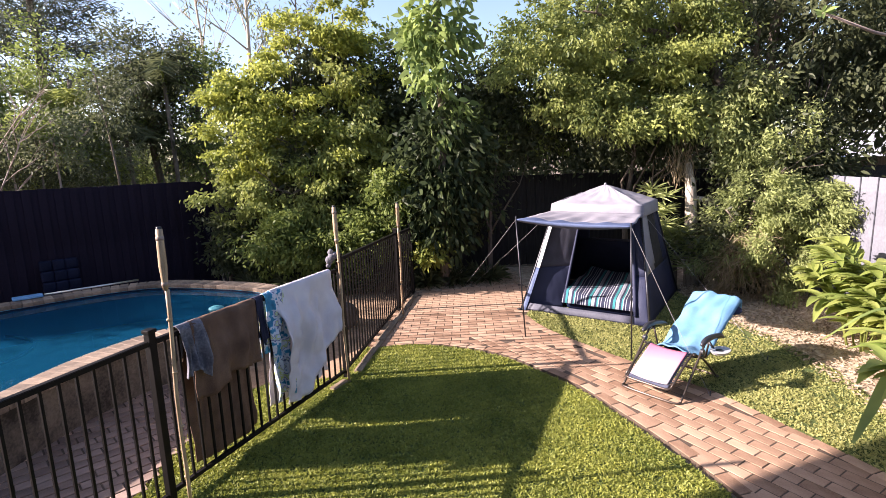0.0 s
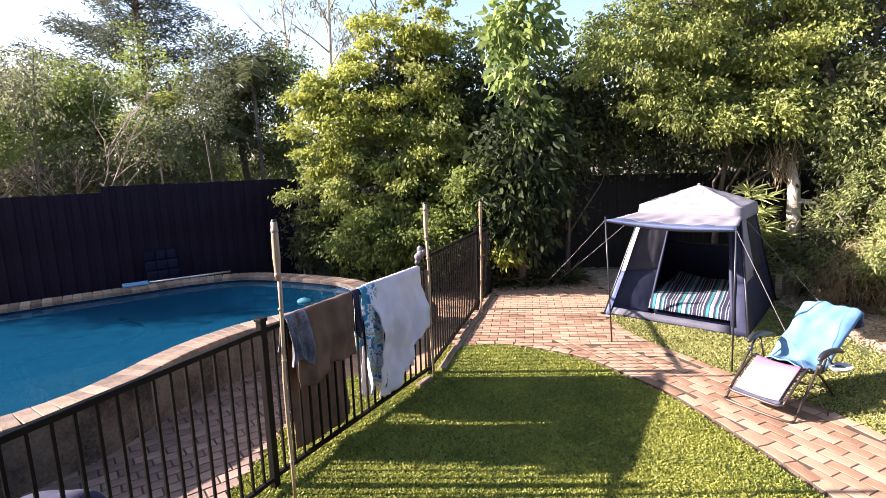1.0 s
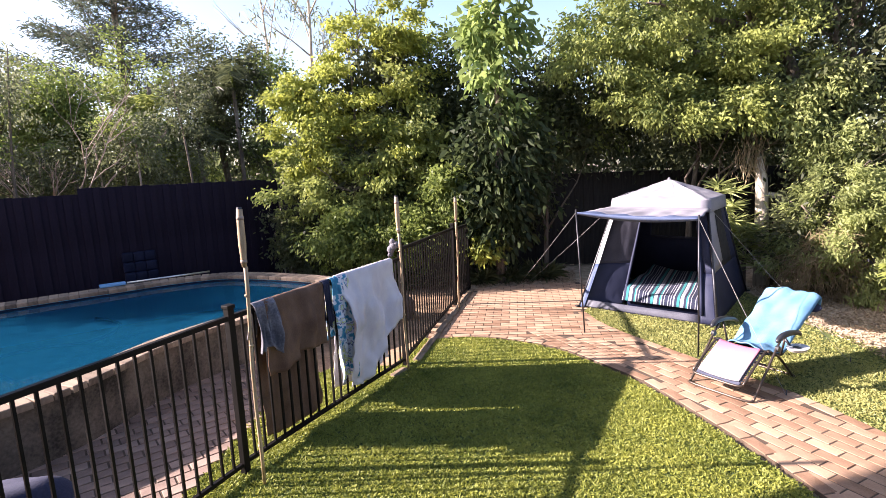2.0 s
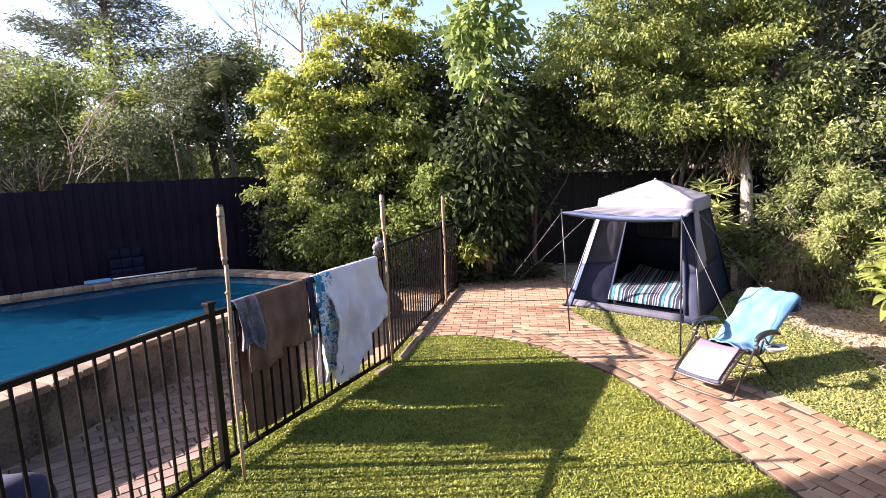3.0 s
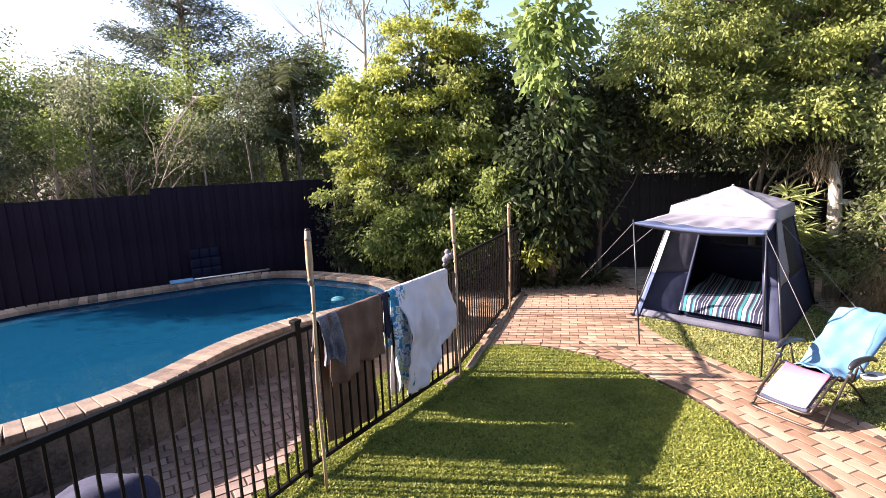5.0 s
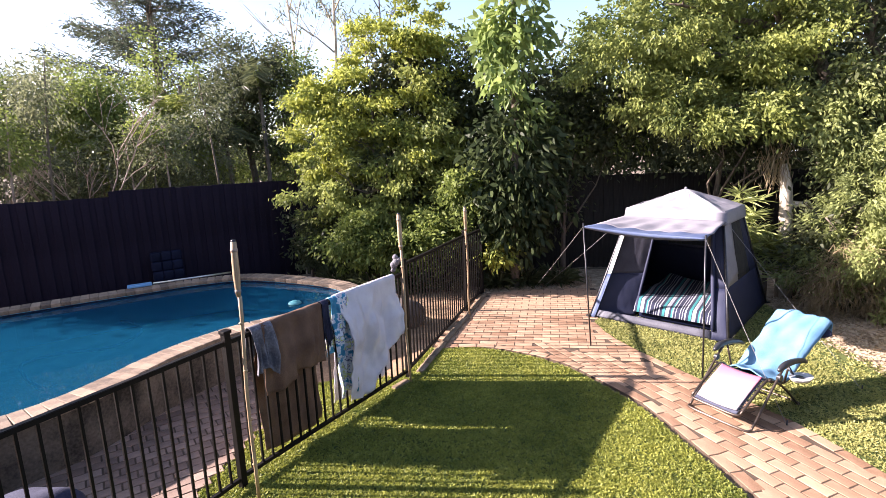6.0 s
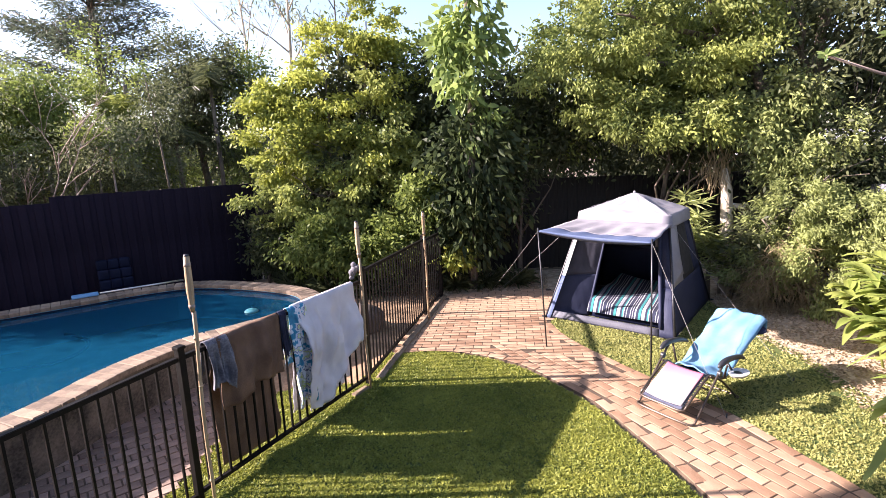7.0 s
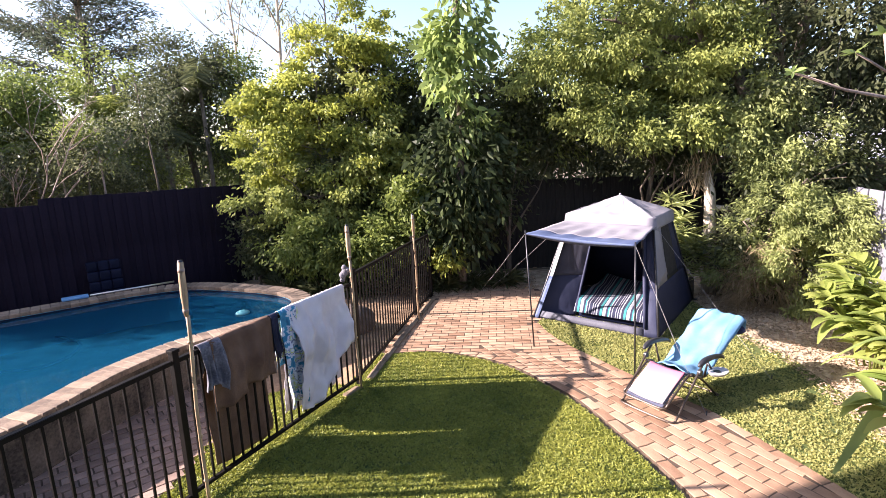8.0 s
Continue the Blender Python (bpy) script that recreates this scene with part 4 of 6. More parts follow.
# ---- bed in the tent ----
bed = thing("air_bed", tuple(tp(0.08, -0.1, 0.012)), "air mattress with a navy, teal and white striped blanket", "bed")
tmp = box_bm(0, 0, 0, 1.02, 1.30, 0.20, bevel=0.05)
bmesh.ops.transform(tmp, matrix=Matrix.Translation(tp(0.17, -0.08, 0.115)) @ Matrix.Rotation(math.atan2(U.y, U.x), 4, "Z"), verts=tmp.verts)
part("mattress", tmp, M_NAVYPVC, bed, smooth=True)
V, F = [], []
N1, N2 = 40, 30
for i in range(N1 + 1):
    for j in range(N2 + 1):
        u, v = -0.37 + 1.08 * i / N1, -0.76 + 1.34 * j / N2
        z = 0.235 + 0.10 * max(0, j / N2) + 0.03 * noise.noise(Vector((u * 3, v * 3, 1))) + 0.045 * math.exp(-((u + 0.35) / 0.25) ** 2) * 1.3
        if j == 0:
            z = 0.13
        elif j == 1:
            z = 0.20
        V.append(tp(u, v + (0.02 if j == 0 else 0), z))
F = [(i * (N2 + 1) + j, (i + 1) * (N2 + 1) + j, (i + 1) * (N2 + 1) + j + 1, i * (N2 + 1) + j + 1) for i in range(N1) for j in range(N2)]
bl = obj("blanket", V, F, M_BLANKET, bed, "navy, teal and white striped blanket", smooth=True)
so = bl.modifiers.new("thick", "SOLIDIFY")
so.thickness = 0.02
# ---- reclining lounge chair ----
CE = Vector((0.808, 0.589, 0))
CS = Vector((0.589, -0.808, 0))
CO = Vector((2.345, 4.408, 0))


def cp(e, s, z):
    return CO + CE * e + CS * s + Vector((0, 0, z))


lounger = thing("lounge_chair", tuple(cp(0.6, 0, 0)), "zero-gravity lounge chair with aqua towel and pink footrest", "chair")
HW, LW = 0.225, 0.285
profile = [(-0.02, 0.155), (0.36, 0.367), (0.52, 0.30), (0.70, 0.27), (0.86, 0.36), (1.40, 0.68)]


def strip(name, pr, hw, material, lift=0.0, label="", sub=6, parent=lounger, th=0.01, wob=0.0, droop=0.0, folds=0.0):
    """A cloth strip along the chair; hw: half width, or one for each place of pr."""
    pts = smooth_curve([(e, 0, z) for e, z in pr], sub)
    V, F = [], []
    K = 24
    for i, p in enumerate(pts):
        q = i / (len(pts) - 1) * (len(pr) - 1)
        h = hw if not hasattr(hw, "__len__") else hw[int(q)] + (hw[min(int(q) + 1, len(hw) - 1)] - hw[int(q)]) * (q - int(q))
        for k in range(K + 1):
            s = -h + 2 * h * k / K
            sag = 0.015 * (1 - (s / h) ** 2)
            w = wob * noise.noise(Vector((p.x * 7, s * 9, 2))) + folds * math.sin(s * 38 + 3.0 * noise.noise(Vector((p.x * 4, s * 2, 5))))
            V.append(cp(p.x, s, p.z + lift - sag + w - droop * abs(s / h) ** 4))
    for i in range(len(pts) - 1):
        for k in range(K):
            q = i * (K + 1) + k
            F.append((q, q + 1, q + K + 2, q + K + 1))
    ob = obj(name, V, F, material, parent, label, smooth=True)
    so = ob.modifiers.new("thick", "SOLIDIFY")
    so.thickness, so.offset = th, 1
    return ob


strip("sling", profile, HW - 0.03, M_SLING, -0.012)
strip("footrest_cloth", [(-0.005, 0.165), (0.18, 0.275), (0.365, 0.372)], 0.185, M_PINK, 0.008, "white cloth fading to pink on the footrest")
strip("towel", [(0.44, 0.36), (0.54, 0.33), (0.70, 0.305), (0.86, 0.395), (1.10, 0.54), (1.38, 0.70), (1.425, 0.70), (1.44, 0.60)], (0.17, 0.20, 0.23, 0.24, 0.235, 0.25, 0.25, 0.24), M_TOWEL_BLUE, 0.02, "aqua terry towel over the backrest", wob=0.03, droop=0.05, th=0.012, folds=0.006)
bmp = bmesh.new()
bmesh.ops.create_uvsphere(bmp, u_segments=18, v_segments=10, radius=1, matrix=Matrix.Diagonal((0.075, 0.235, 0.045, 1)))
for v in bmp.verts:
    v.co = cp(1.34 + v.co.x, v.co.y + 0.06, 0.60 + v.co.x * 0.55 + v.co.z)
part("pillow", bmp, M_NAVYCLOTH, lounger, "dark blue head pillow under the towel", smooth=True)
for s in (-1, 1):
    tube("foot_rail", smooth_curve([cp(e, s * HW, z) for e, z in profile[:3]], 5), 0.011, M_TUBE, lounger, 8)
    tube("back_rail", smooth_curve([cp(e, s * HW, z) for e, z in profile[2:]], 5), 0.011, M_TUBE, lounger, 8)
    # crossing legs: one pair runs down to the front bar, the other to the rear bar
    tube("front_leg", smooth_curve([cp(0.05, s * LW, 0.014), cp(0.16, s * LW, 0.12), cp(0.36, s * LW, 0.33), cp(0.47, s * LW, 0.44), cp(0.53, s * LW, 0.49)], 4), 0.0115, M_TUBE, lounger, 8)
    tube("rear_leg", smooth_curve([cp(0.86, s * (LW - 0.02), 0.014), cp(0.72, s * (LW - 0.02), 0.14), cp(0.52, s * (LW - 0.02), 0.30), cp(0.36, s * (LW - 0.04), 0.38)], 4), 0.0115, M_TUBE, lounger, 8)
    pts = [cp(0.40, s * (LW + 0.01), 0.475), cp(0.50, s * (LW + 0.015), 0.51), cp(0.66, s * (LW + 0.015), 0.505), cp(0.82, s * (LW + 0.01), 0.47), cp(0.90, s * (LW + 0.005), 0.43)]
    v, f = tube_data(smooth_curve(pts, 4), [0.012, 0.02, 0.026, 0.028, 0.029, 0.029, 0.029, 0.028, 0.027, 0.026, 0.025, 0.024, 0.022, 0.02, 0.018, 0.016, 0.012], 10)
    obj("armrest", v, f, M_ARM, lounger, "black moulded armrest", smooth=True)
    tube("arm_strut", [cp(0.60, s * LW, 0.49), cp(0.62, s * (HW + 0.02), 0.29)], 0.010, M_TUBE, lounger, 8)
    hub_bm = bmesh.new()
    bmesh.ops.create_cone(hub_bm, cap_ends=True, segments=16, radius1=0.028, radius2=0.028, depth=0.03, matrix=Matrix.Translation(cp(0.44, s * (LW + 0.005), 0.40)) @ Matrix.Rotation(math.atan2(CS.y, CS.x), 4, "Z") @ Matrix.Rotation(math.pi / 2, 4, "Y"))
    part("lock_knob", hub_bm, M_ARM, lounger)
tube("foot_bar", smooth_curve([cp(0.0, -HW, 0.165), cp(-0.04, -HW * 0.86, 0.145), cp(-0.045, 0, 0.143), cp(-0.04, HW * 0.86, 0.145), cp(0.0, HW, 0.165)], 5), 0.011, M_TUBE, lounger, 8)
tube("front_floor_bar", smooth_curve([cp(0.05, -LW, 0.014), cp(0.005, -LW * 0.88, 0.013), cp(-0.005, 0, 0.013), cp(0.005, LW * 0.88, 0.013), cp(0.05, LW, 0.014)], 5), 0.0115, M_TUBE, lounger, 8)
tube("rear_floor_bar", smooth_curve([cp(0.86, -LW + 0.02, 0.014), cp(0.90, -LW * 0.85, 0.013), cp(0.905, 0, 0.013), cp(0.90, LW * 0.85, 0.013), cp(0.86, LW - 0.02, 0.014)], 5), 0.0115, M_TUBE, lounger, 8)
tube("cross_bar", [cp(0.30, -LW + 0.02, 0.27), cp(0.30, LW - 0.02, 0.27)], 0.009, M_TUBE, lounger, 8)
tube("head_bar", [cp(1.40, -HW, 0.68), cp(1.425, -HW * 0.6, 0.692), cp(1.425, HW * 0.6, 0.692), cp(1.40, HW, 0.68)], 0.011, M_TUBE, lounger, 8)
# lacing along the footrest
for s in (-1, 1):
    for k in range(15):
        e = 0.0 + 0.36 * k / 14
        z = 0.168 + 0.20 * k / 14
        tube("lace", [cp(e, s * 0.178, z + 0.010), cp(e + 0.012, s * HW, z + 0.010)], 0.004, M_ARM, lounger, 4)
tray = bmesh.new()
bmesh.ops.create_cone(tray, cap_ends=True, segments=24, radius1=0.080, radius2=0.095, depth=0.024, matrix=Matrix.Translation(cp(0.58, LW + 0.11, 0.40)) @ Matrix.Rotation(0.6, 4, "Z") @ Matrix.Diagonal((1.3, 0.85, 1, 1)))
tr = part("cup_tray", tray, M_TRAY, lounger, "grey plastic cup tray clipped to the arm")
hole = bmesh.new()
bmesh.ops.create_cone(hole, cap_ends=True, segments=18, radius1=0.034, radius2=0.034, depth=0.006, matrix=Matrix.Translation(cp(0.56, LW + 0.11, 0.4135)))
part("cup_well", hole, M_ARM, tr)
tube("tray_clip", [cp(0.58, LW + 0.05, 0.40), cp(0.58, LW, 0.47)], 0.012, M_ARM, lounger, 6)
for s in (-1, 1):
    bmh = bmesh.new()
    bmesh.ops.create_uvsphere(bmh, u_segments=10, v_segments=6, radius=0.022, matrix=Matrix.Translation(cp(1.41, s * HW, 0.685)))
    part("end_cap", bmh, M_ARM, lounger, smooth=True)

# ---- things round the pool ----
fl = thing("pool_float", (-5.5, 8.3, 0), "dark navy inflatable lounge leaning on the fence", "pool float")
fd = (Vector((-4.2, 10.0, 0)) - Vector((-8.2, 6.6, 0))).normalized()
fn = Vector((fd.y, -fd.x, 0))
fb = Vector((-5.75, 8.66, 0)) + fn * 0.40
for r in range(5):
    for c in range(3):
        t = bmesh.new()
        q = fb + fd * (c - 1) * 0.17 + Vector((0, 0, 0.12 + r * 0.17)) - fn * (0.05 * r)
        box_bm(q.x, q.y, q.z, 0.172, 0.09, 0.172, math.atan2(fd.y, fd.x), 0.03, t)
        part("cushion", t, M_NAVYPVC, fl, smooth=True)
sk = thing("pool_skimmer", (-5.25, 7.25, 0.56), "pool skimmer net with pale blue frame on the coping", "skimmer")
tube("pole", [(-5.10, 7.36, 0.575), (-4.17, 8.08, 0.575)], 0.014, M_ALU, sk, 8)
t = box_bm(-5.25, 7.25, 0.575, 0.34, 0.16, 0.035, 0.68, 0.012)
part("net_frame", t, M_BLUEPLASTIC, sk)

bag = bmesh.new()
bmesh.ops.create_icosphere(bag, subdivisions=4, radius=1, matrix=Matrix.Translation((-2.72, 2.62, 0.13)) @ Matrix.Diagonal((0.36, 0.30, 0.20, 1)))
for v in bag.verts:
    v.co += Vector(noise.noise_vector(v.co * 4)) * 0.06
    v.co.z = max(v.co.z, 0.035)
tagged(part("swim_bag", bag, M_NAVYCLOTH, smooth=True), "slumped navy cloth bag on the pool pavers", "bag")
ball = bmesh.new()
bmesh.ops.create_icosphere(ball, subdivisions=3, radius=1, matrix=Matrix.Translation((-2.40, 2.50, 0.12)) @ Matrix.Diagonal((0.13, 0.11, 0.09, 1)))
for v in ball.verts:
    v.co += Vector(noise.noise_vector(v.co * 9)) * 0.02
    v.co.z = max(v.co.z, 0.035)
tagged(part("white_cloth", ball, M_WHITE, smooth=True), "crumpled white cloth beside the navy bag", "cloth")
rock = bmesh.new()
bmesh.ops.create_icosphere(rock, subdivisions=4, radius=1, matrix=Matrix.Translation((-0.98, 7.0, 0.16)) @ Matrix.Diagonal((0.30, 0.28, 0.24, 1)))
for v in rock.verts:
    v.co += Vector(noise.noise_vector(v.co * 3)) * 0.05
    v.co.z = max(v.co.z, -0.03)
tagged(part("boulder", rock, M_ROCK, smooth=True), "rounded dark boulder inside the pool fence", "rock")


# ---- trees and shrubs ----
def tree(name, base, label, trunk_pts, trunk_r, limb_tips, crowns, bark=M_BARK, seed=1, category="tree", group="", limb_r=None, wander=0.12):
    """trunk_pts: places up the trunk; crowns: tuples for foliage()."""
    e = thing(name, base, label, category, group)
    if trunk_pts:
        k = len(trunk_pts)
        tube("trunk", smooth_curve(trunk_pts, 4), [trunk_r * (1 - 0.6 * i / (4 * (k - 1))) for i in range(4 * (k - 1) + 1)], bark, e, 10)
    if limb_tips:
        tubes("branching", limbs(seed, trunk_pts[-2] if len(trunk_pts) > 2 else trunk_pts[-1], limb_tips, limb_r or trunk_r * 0.45, wander=wander), bark, e, 6)
    for i, c in enumerate(crowns):
        blobs, clumps, leaves, length, width, spread, m, opt = c
        foliage("crown", seed * 31 + i, blobs, clumps, leaves, length, width, spread, m, e, **opt)
    return e


# the broad yellow-green tree behind the pool end
def grown(blobs, k=1.06):
    """The same crown a little larger and further from the deck."""
    return [(x * k, y * k, 2.2 + (z - 2.2) * k, rx * k, ry, rz * k) for x, y, z, rx, ry, rz in blobs]


tree("broadleaf_tree", (-1.7, 9.95, 0), "bushy yellow-green broadleaf tree behind the pool", [(-1.7, 9.95, -0.05), (-1.65, 9.95, 0.8), (-1.75, 10.0, 1.7), (-1.6, 9.95, 2.5)], 0.11,
     [(-2.7, 9.75, 3.0), (-2.0, 9.85, 4.4), (-1.1, 9.75, 4.9), (-0.6, 9.85, 3.5), (-2.4, 9.5, 1.8), (-0.9, 9.6, 2.2)],
     [(grown([(-1.45, 9.4, 4.05, 1.15, 0.7, 0.80), (-2.2, 9.3, 3.3, 0.9, 0.6, 0.8), (-1.0, 9.3, 4.55, 0.65, 0.6, 0.5), (-1.7, 9.1, 2.6, 1.1, 0.5, 0.8), (-2.75, 9.2, 3.35, 0.5, 0.45, 0.55), (-2.7, 9.1, 2.5, 0.55, 0.45, 0.6)]), 165, 31000, 0.080, 0.037, (0.10, 0.09, 0.05), M_LEAF_YELLOW, dict(droop=0.55)),
      (grown([(-2.4, 9.1, 2.0, 0.95, 0.5, 0.8), (-1.3, 9.0, 1.7, 1.0, 0.45, 0.9), (-2.75, 9.2, 1.2, 0.6, 0.45, 0.6), (-0.8, 9.2, 3.0, 0.6, 0.5, 0.9)]), 130, 21000, 0.082, 0.038, (0.10, 0.09, 0.05), M_LEAF_OLIVE, dict(droop=0.55)),
      # inner leaves in a darker colour stand for shade inside the crown
      (grown([(-1.3, 9.6, 1.8, 1.6, 0.4, 1.5), (-0.6, 9.7, 2.9, 0.9, 0.4, 1.4), (-1.4, 9.7, 3.6, 1.1, 0.4, 0.8)]), 170, 12500, 0.12, 0.062, (0.18, 0.15, 0.16), M_LEAF_DARK_SHADE, dict(droop=0.5, shell=0.15)),
      ([(-2.3, 8.95, 0.95, 0.6, 0.35, 0.5), (-1.4, 8.85, 0.8, 0.65, 0.35, 0.55), (-0.55, 8.95, 0.9, 0.55, 0.35, 0.6), (-0.2, 9.0, 1.7, 0.45, 0.35, 0.6)], 140, 10500, 0.088, 0.038, (0.10, 0.09, 0.07), M_LEAF_GREEN, dict(droop=0.7, shell=0.3))], seed=2)
# trees that close the gap behind it, shade painted into their leaf colour
tree("broadleaf_tree", (0.2, 10.3, 0), "broadleaf tree with shade-darkened leaves filling the corner behind the climber", [(0.2, 10.2, -0.05), (0.2, 10.2, 1.2), (0.25, 10.2, 2.8)], 0.08, [(-0.4, 10.2, 3.8), (0.9, 10.2, 3.9), (1.6, 10.2, 3.3)],
     [([(0.0, 10.2, 3.0, 0.8, 0.35, 1.5), (1.1, 10.25, 3.0, 0.7, 0.35, 1.3), (1.9, 10.25, 3.6, 0.8, 0.35, 0.8), (0.5, 10.2, 1.2, 1.0, 0.3, 0.9)], 190, 9500, 0.12, 0.05, (0.17, 0.12, 0.16), M_LEAF_DARK_SHADE, dict(shell=0.2)),
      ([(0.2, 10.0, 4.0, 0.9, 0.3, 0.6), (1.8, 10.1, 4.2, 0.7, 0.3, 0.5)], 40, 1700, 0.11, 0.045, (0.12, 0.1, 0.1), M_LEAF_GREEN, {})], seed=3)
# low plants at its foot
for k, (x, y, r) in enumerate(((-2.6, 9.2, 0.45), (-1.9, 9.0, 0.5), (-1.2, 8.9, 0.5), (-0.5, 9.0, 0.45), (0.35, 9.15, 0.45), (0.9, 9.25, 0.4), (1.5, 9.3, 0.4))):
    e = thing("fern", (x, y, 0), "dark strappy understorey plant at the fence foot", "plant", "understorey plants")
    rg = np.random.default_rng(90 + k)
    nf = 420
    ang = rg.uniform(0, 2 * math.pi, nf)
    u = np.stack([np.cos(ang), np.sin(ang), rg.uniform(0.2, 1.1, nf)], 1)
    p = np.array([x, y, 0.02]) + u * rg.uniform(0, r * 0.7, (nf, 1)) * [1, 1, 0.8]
    quads_mesh("foliage", leaf_faces(rg, p, u, 0.24, 0.035, 0.2, 0.35), M_LEAF_DARK_SHADE, e)

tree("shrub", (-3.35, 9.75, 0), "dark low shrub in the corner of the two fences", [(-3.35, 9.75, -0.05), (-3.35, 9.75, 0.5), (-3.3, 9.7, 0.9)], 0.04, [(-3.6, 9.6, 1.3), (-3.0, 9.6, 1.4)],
     [([(-3.3, 9.7, 0.8, 0.45, 0.35, 0.65), (-2.8, 9.6, 0.5, 0.5, 0.4, 0.45)], 60, 4200, 0.10, 0.04, (0.12, 0.1, 0.1), M_LEAF_DARK_SHADE, dict(shell=0.2))], seed=4, category="shrub")

# vine-clad trunk with large leaves
tree("vine_clad_tree", (0.72, 9.05, 0), "tall trunk clad in a climber with large glossy leaves", [(0.72, 9.1, -0.05), (0.70, 9.07, 1.5), (0.75, 9.05, 3.2), (0.72, 9.05, 5.0), (0.74, 9.05, 6.4)], 0.10, [(0.5, 9.0, 5.6), (1.0, 8.9, 5.9), (0.8, 9.0, 6.6)],
     [([(0.70, 8.95, 4.9, 0.40, 0.34, 1.1), (0.78, 8.9, 3.6, 0.46, 0.34, 1.0), (0.66, 8.95, 6.0, 0.30, 0.3, 0.8), (0.45, 8.9, 4.2, 0.25, 0.2, 0.5)], 80, 1500, 0.20, 0.082, (0.12, 0.09, 0.12), M_LEAF_BIG, dict(droop=0.9, scatter=0.7)),
      # lower leaves of the same climber, shade painted into the leaf colour
      ([(0.75, 8.95, 2.3, 0.8, 0.36, 0.9), (0.6, 8.9, 1.4, 0.65, 0.35, 0.8)], 110, 2600, 0.17, 0.072, (0.15, 0.11, 0.14), M_LEAF_BIG_SHADE, dict(droop=0.9, scatter=0.7)),
      ([(0.40, 8.75, 0.70, 0.28, 0.2, 0.22)], 26, 520, 0.10, 0.05, (0.08, 0.07, 0.06), M_LEAF_YELLOW, dict(droop=0.4))], seed=5)
# shrubs between the vine and the tent, leaves darkened to stand for shade
tree("shrub", (1.7, 10.0, 0), "dense shrub with shade-darkened leaves against the paling fence", [(1.7, 10.0, -0.05), (1.7, 10.0, 0.8), (1.75, 9.95, 1.8)], 0.06, [(1.2, 9.9, 2.9), (2.1, 10.0, 3.0), (2.6, 10.0, 2.4)],
     [([(1.6, 10.05, 2.7, 1.0, 0.4, 0.9), (2.6, 10.1, 2.9, 0.8, 0.4, 0.8), (1.2, 10.0, 1.5, 0.6, 0.35, 0.8)], 150, 8500, 0.10, 0.042, (0.17, 0.13, 0.15), M_LEAF_DARK_SHADE, dict(shell=0.3)),
      ([(2.1, 9.8, 3.0, 1.2, 0.3, 0.8)], 26, 1100, 0.09, 0.04, (0.12, 0.1, 0.1), M_LEAF_GREEN, {})], seed=7)

# the large tree over the tent and along the garden bed
tree("spreading_tree", (5.95, 9.0, 0), "large spreading tree with olive-green foliage over the tent", [(5.95, 9.0, -0.05), (5.9, 9.0, 1.6), (5.78, 8.95, 2.9), (5.4, 8.9, 3.8), (4.7, 8.9, 4.6)], 0.15,
     [(3.1, 8.7, 4.6), (4.2, 8.5, 5.1), (5.9, 9.6, 5.3), (2.5, 8.9, 4.0), (6.6, 9.4, 4.4)],
     [([(2.35, 8.75, 3.95, 0.75, 0.5, 0.65), (3.1, 8.5, 4.35, 0.95, 0.6, 0.75), (3.9, 9.2, 3.5, 0.85, 0.45, 0.55), (4.3, 8.3, 4.8, 1.0, 0.6, 0.6), (3.25, 8.5, 3.2, 0.5, 0.3, 0.28), (2.7, 8.6, 3.1, 0.5, 0.3, 0.4), (3.35, 8.45, 2.95, 0.5, 0.3, 0.33), (4.4, 8.35, 3.6, 0.6, 0.4, 0.45), (5.1, 8.2, 4.0, 0.7, 0.4, 0.5), (3.95, 8.4, 2.95, 0.4, 0.3, 0.28), (4.5, 8.1, 2.8, 0.45, 0.3, 0.35), (3.65, 8.3, 2.7, 0.4, 0.3, 0.28)], 250, 34000, 0.072, 0.032, (0.10, 0.10, 0.06), M_LEAF_OLIVE, dict(droop=0.5)),
      ([(3.2, 10.0, 4.4, 1.2, 0.6, 0.9), (4.6, 9.4, 3.9, 1.0, 0.6, 0.7)], 150, 14500, 0.088, 0.038, (0.12, 0.11, 0.08), M_LEAF_GREEN, {}),
      # rear leaves darkened to carry the shade under the canopy
      ([(2.2, 10.2, 3.0, 0.8, 0.35, 0.9), (3.4, 10.3, 3.0, 1.0, 0.35, 0.9), (5.3, 10.2, 3.0, 2.0, 0.4, 1.1), (6.6, 9.9, 3.6, 1.0, 0.6, 1.0), (4.6, 10.1, 4.8, 1.4, 0.5, 0.8), (6.2, 9.2, 4.7, 0.9, 0.6, 0.6), (5.6, 9.4, 5.5, 1.0, 0.6, 0.4)], 300, 16000, 0.12, 0.05, (0.19, 0.13, 0.17), M_LEAF_DARK_SHADE, dict(shell=0.15))], seed=11, limb_r=0.08, wander=0.2)
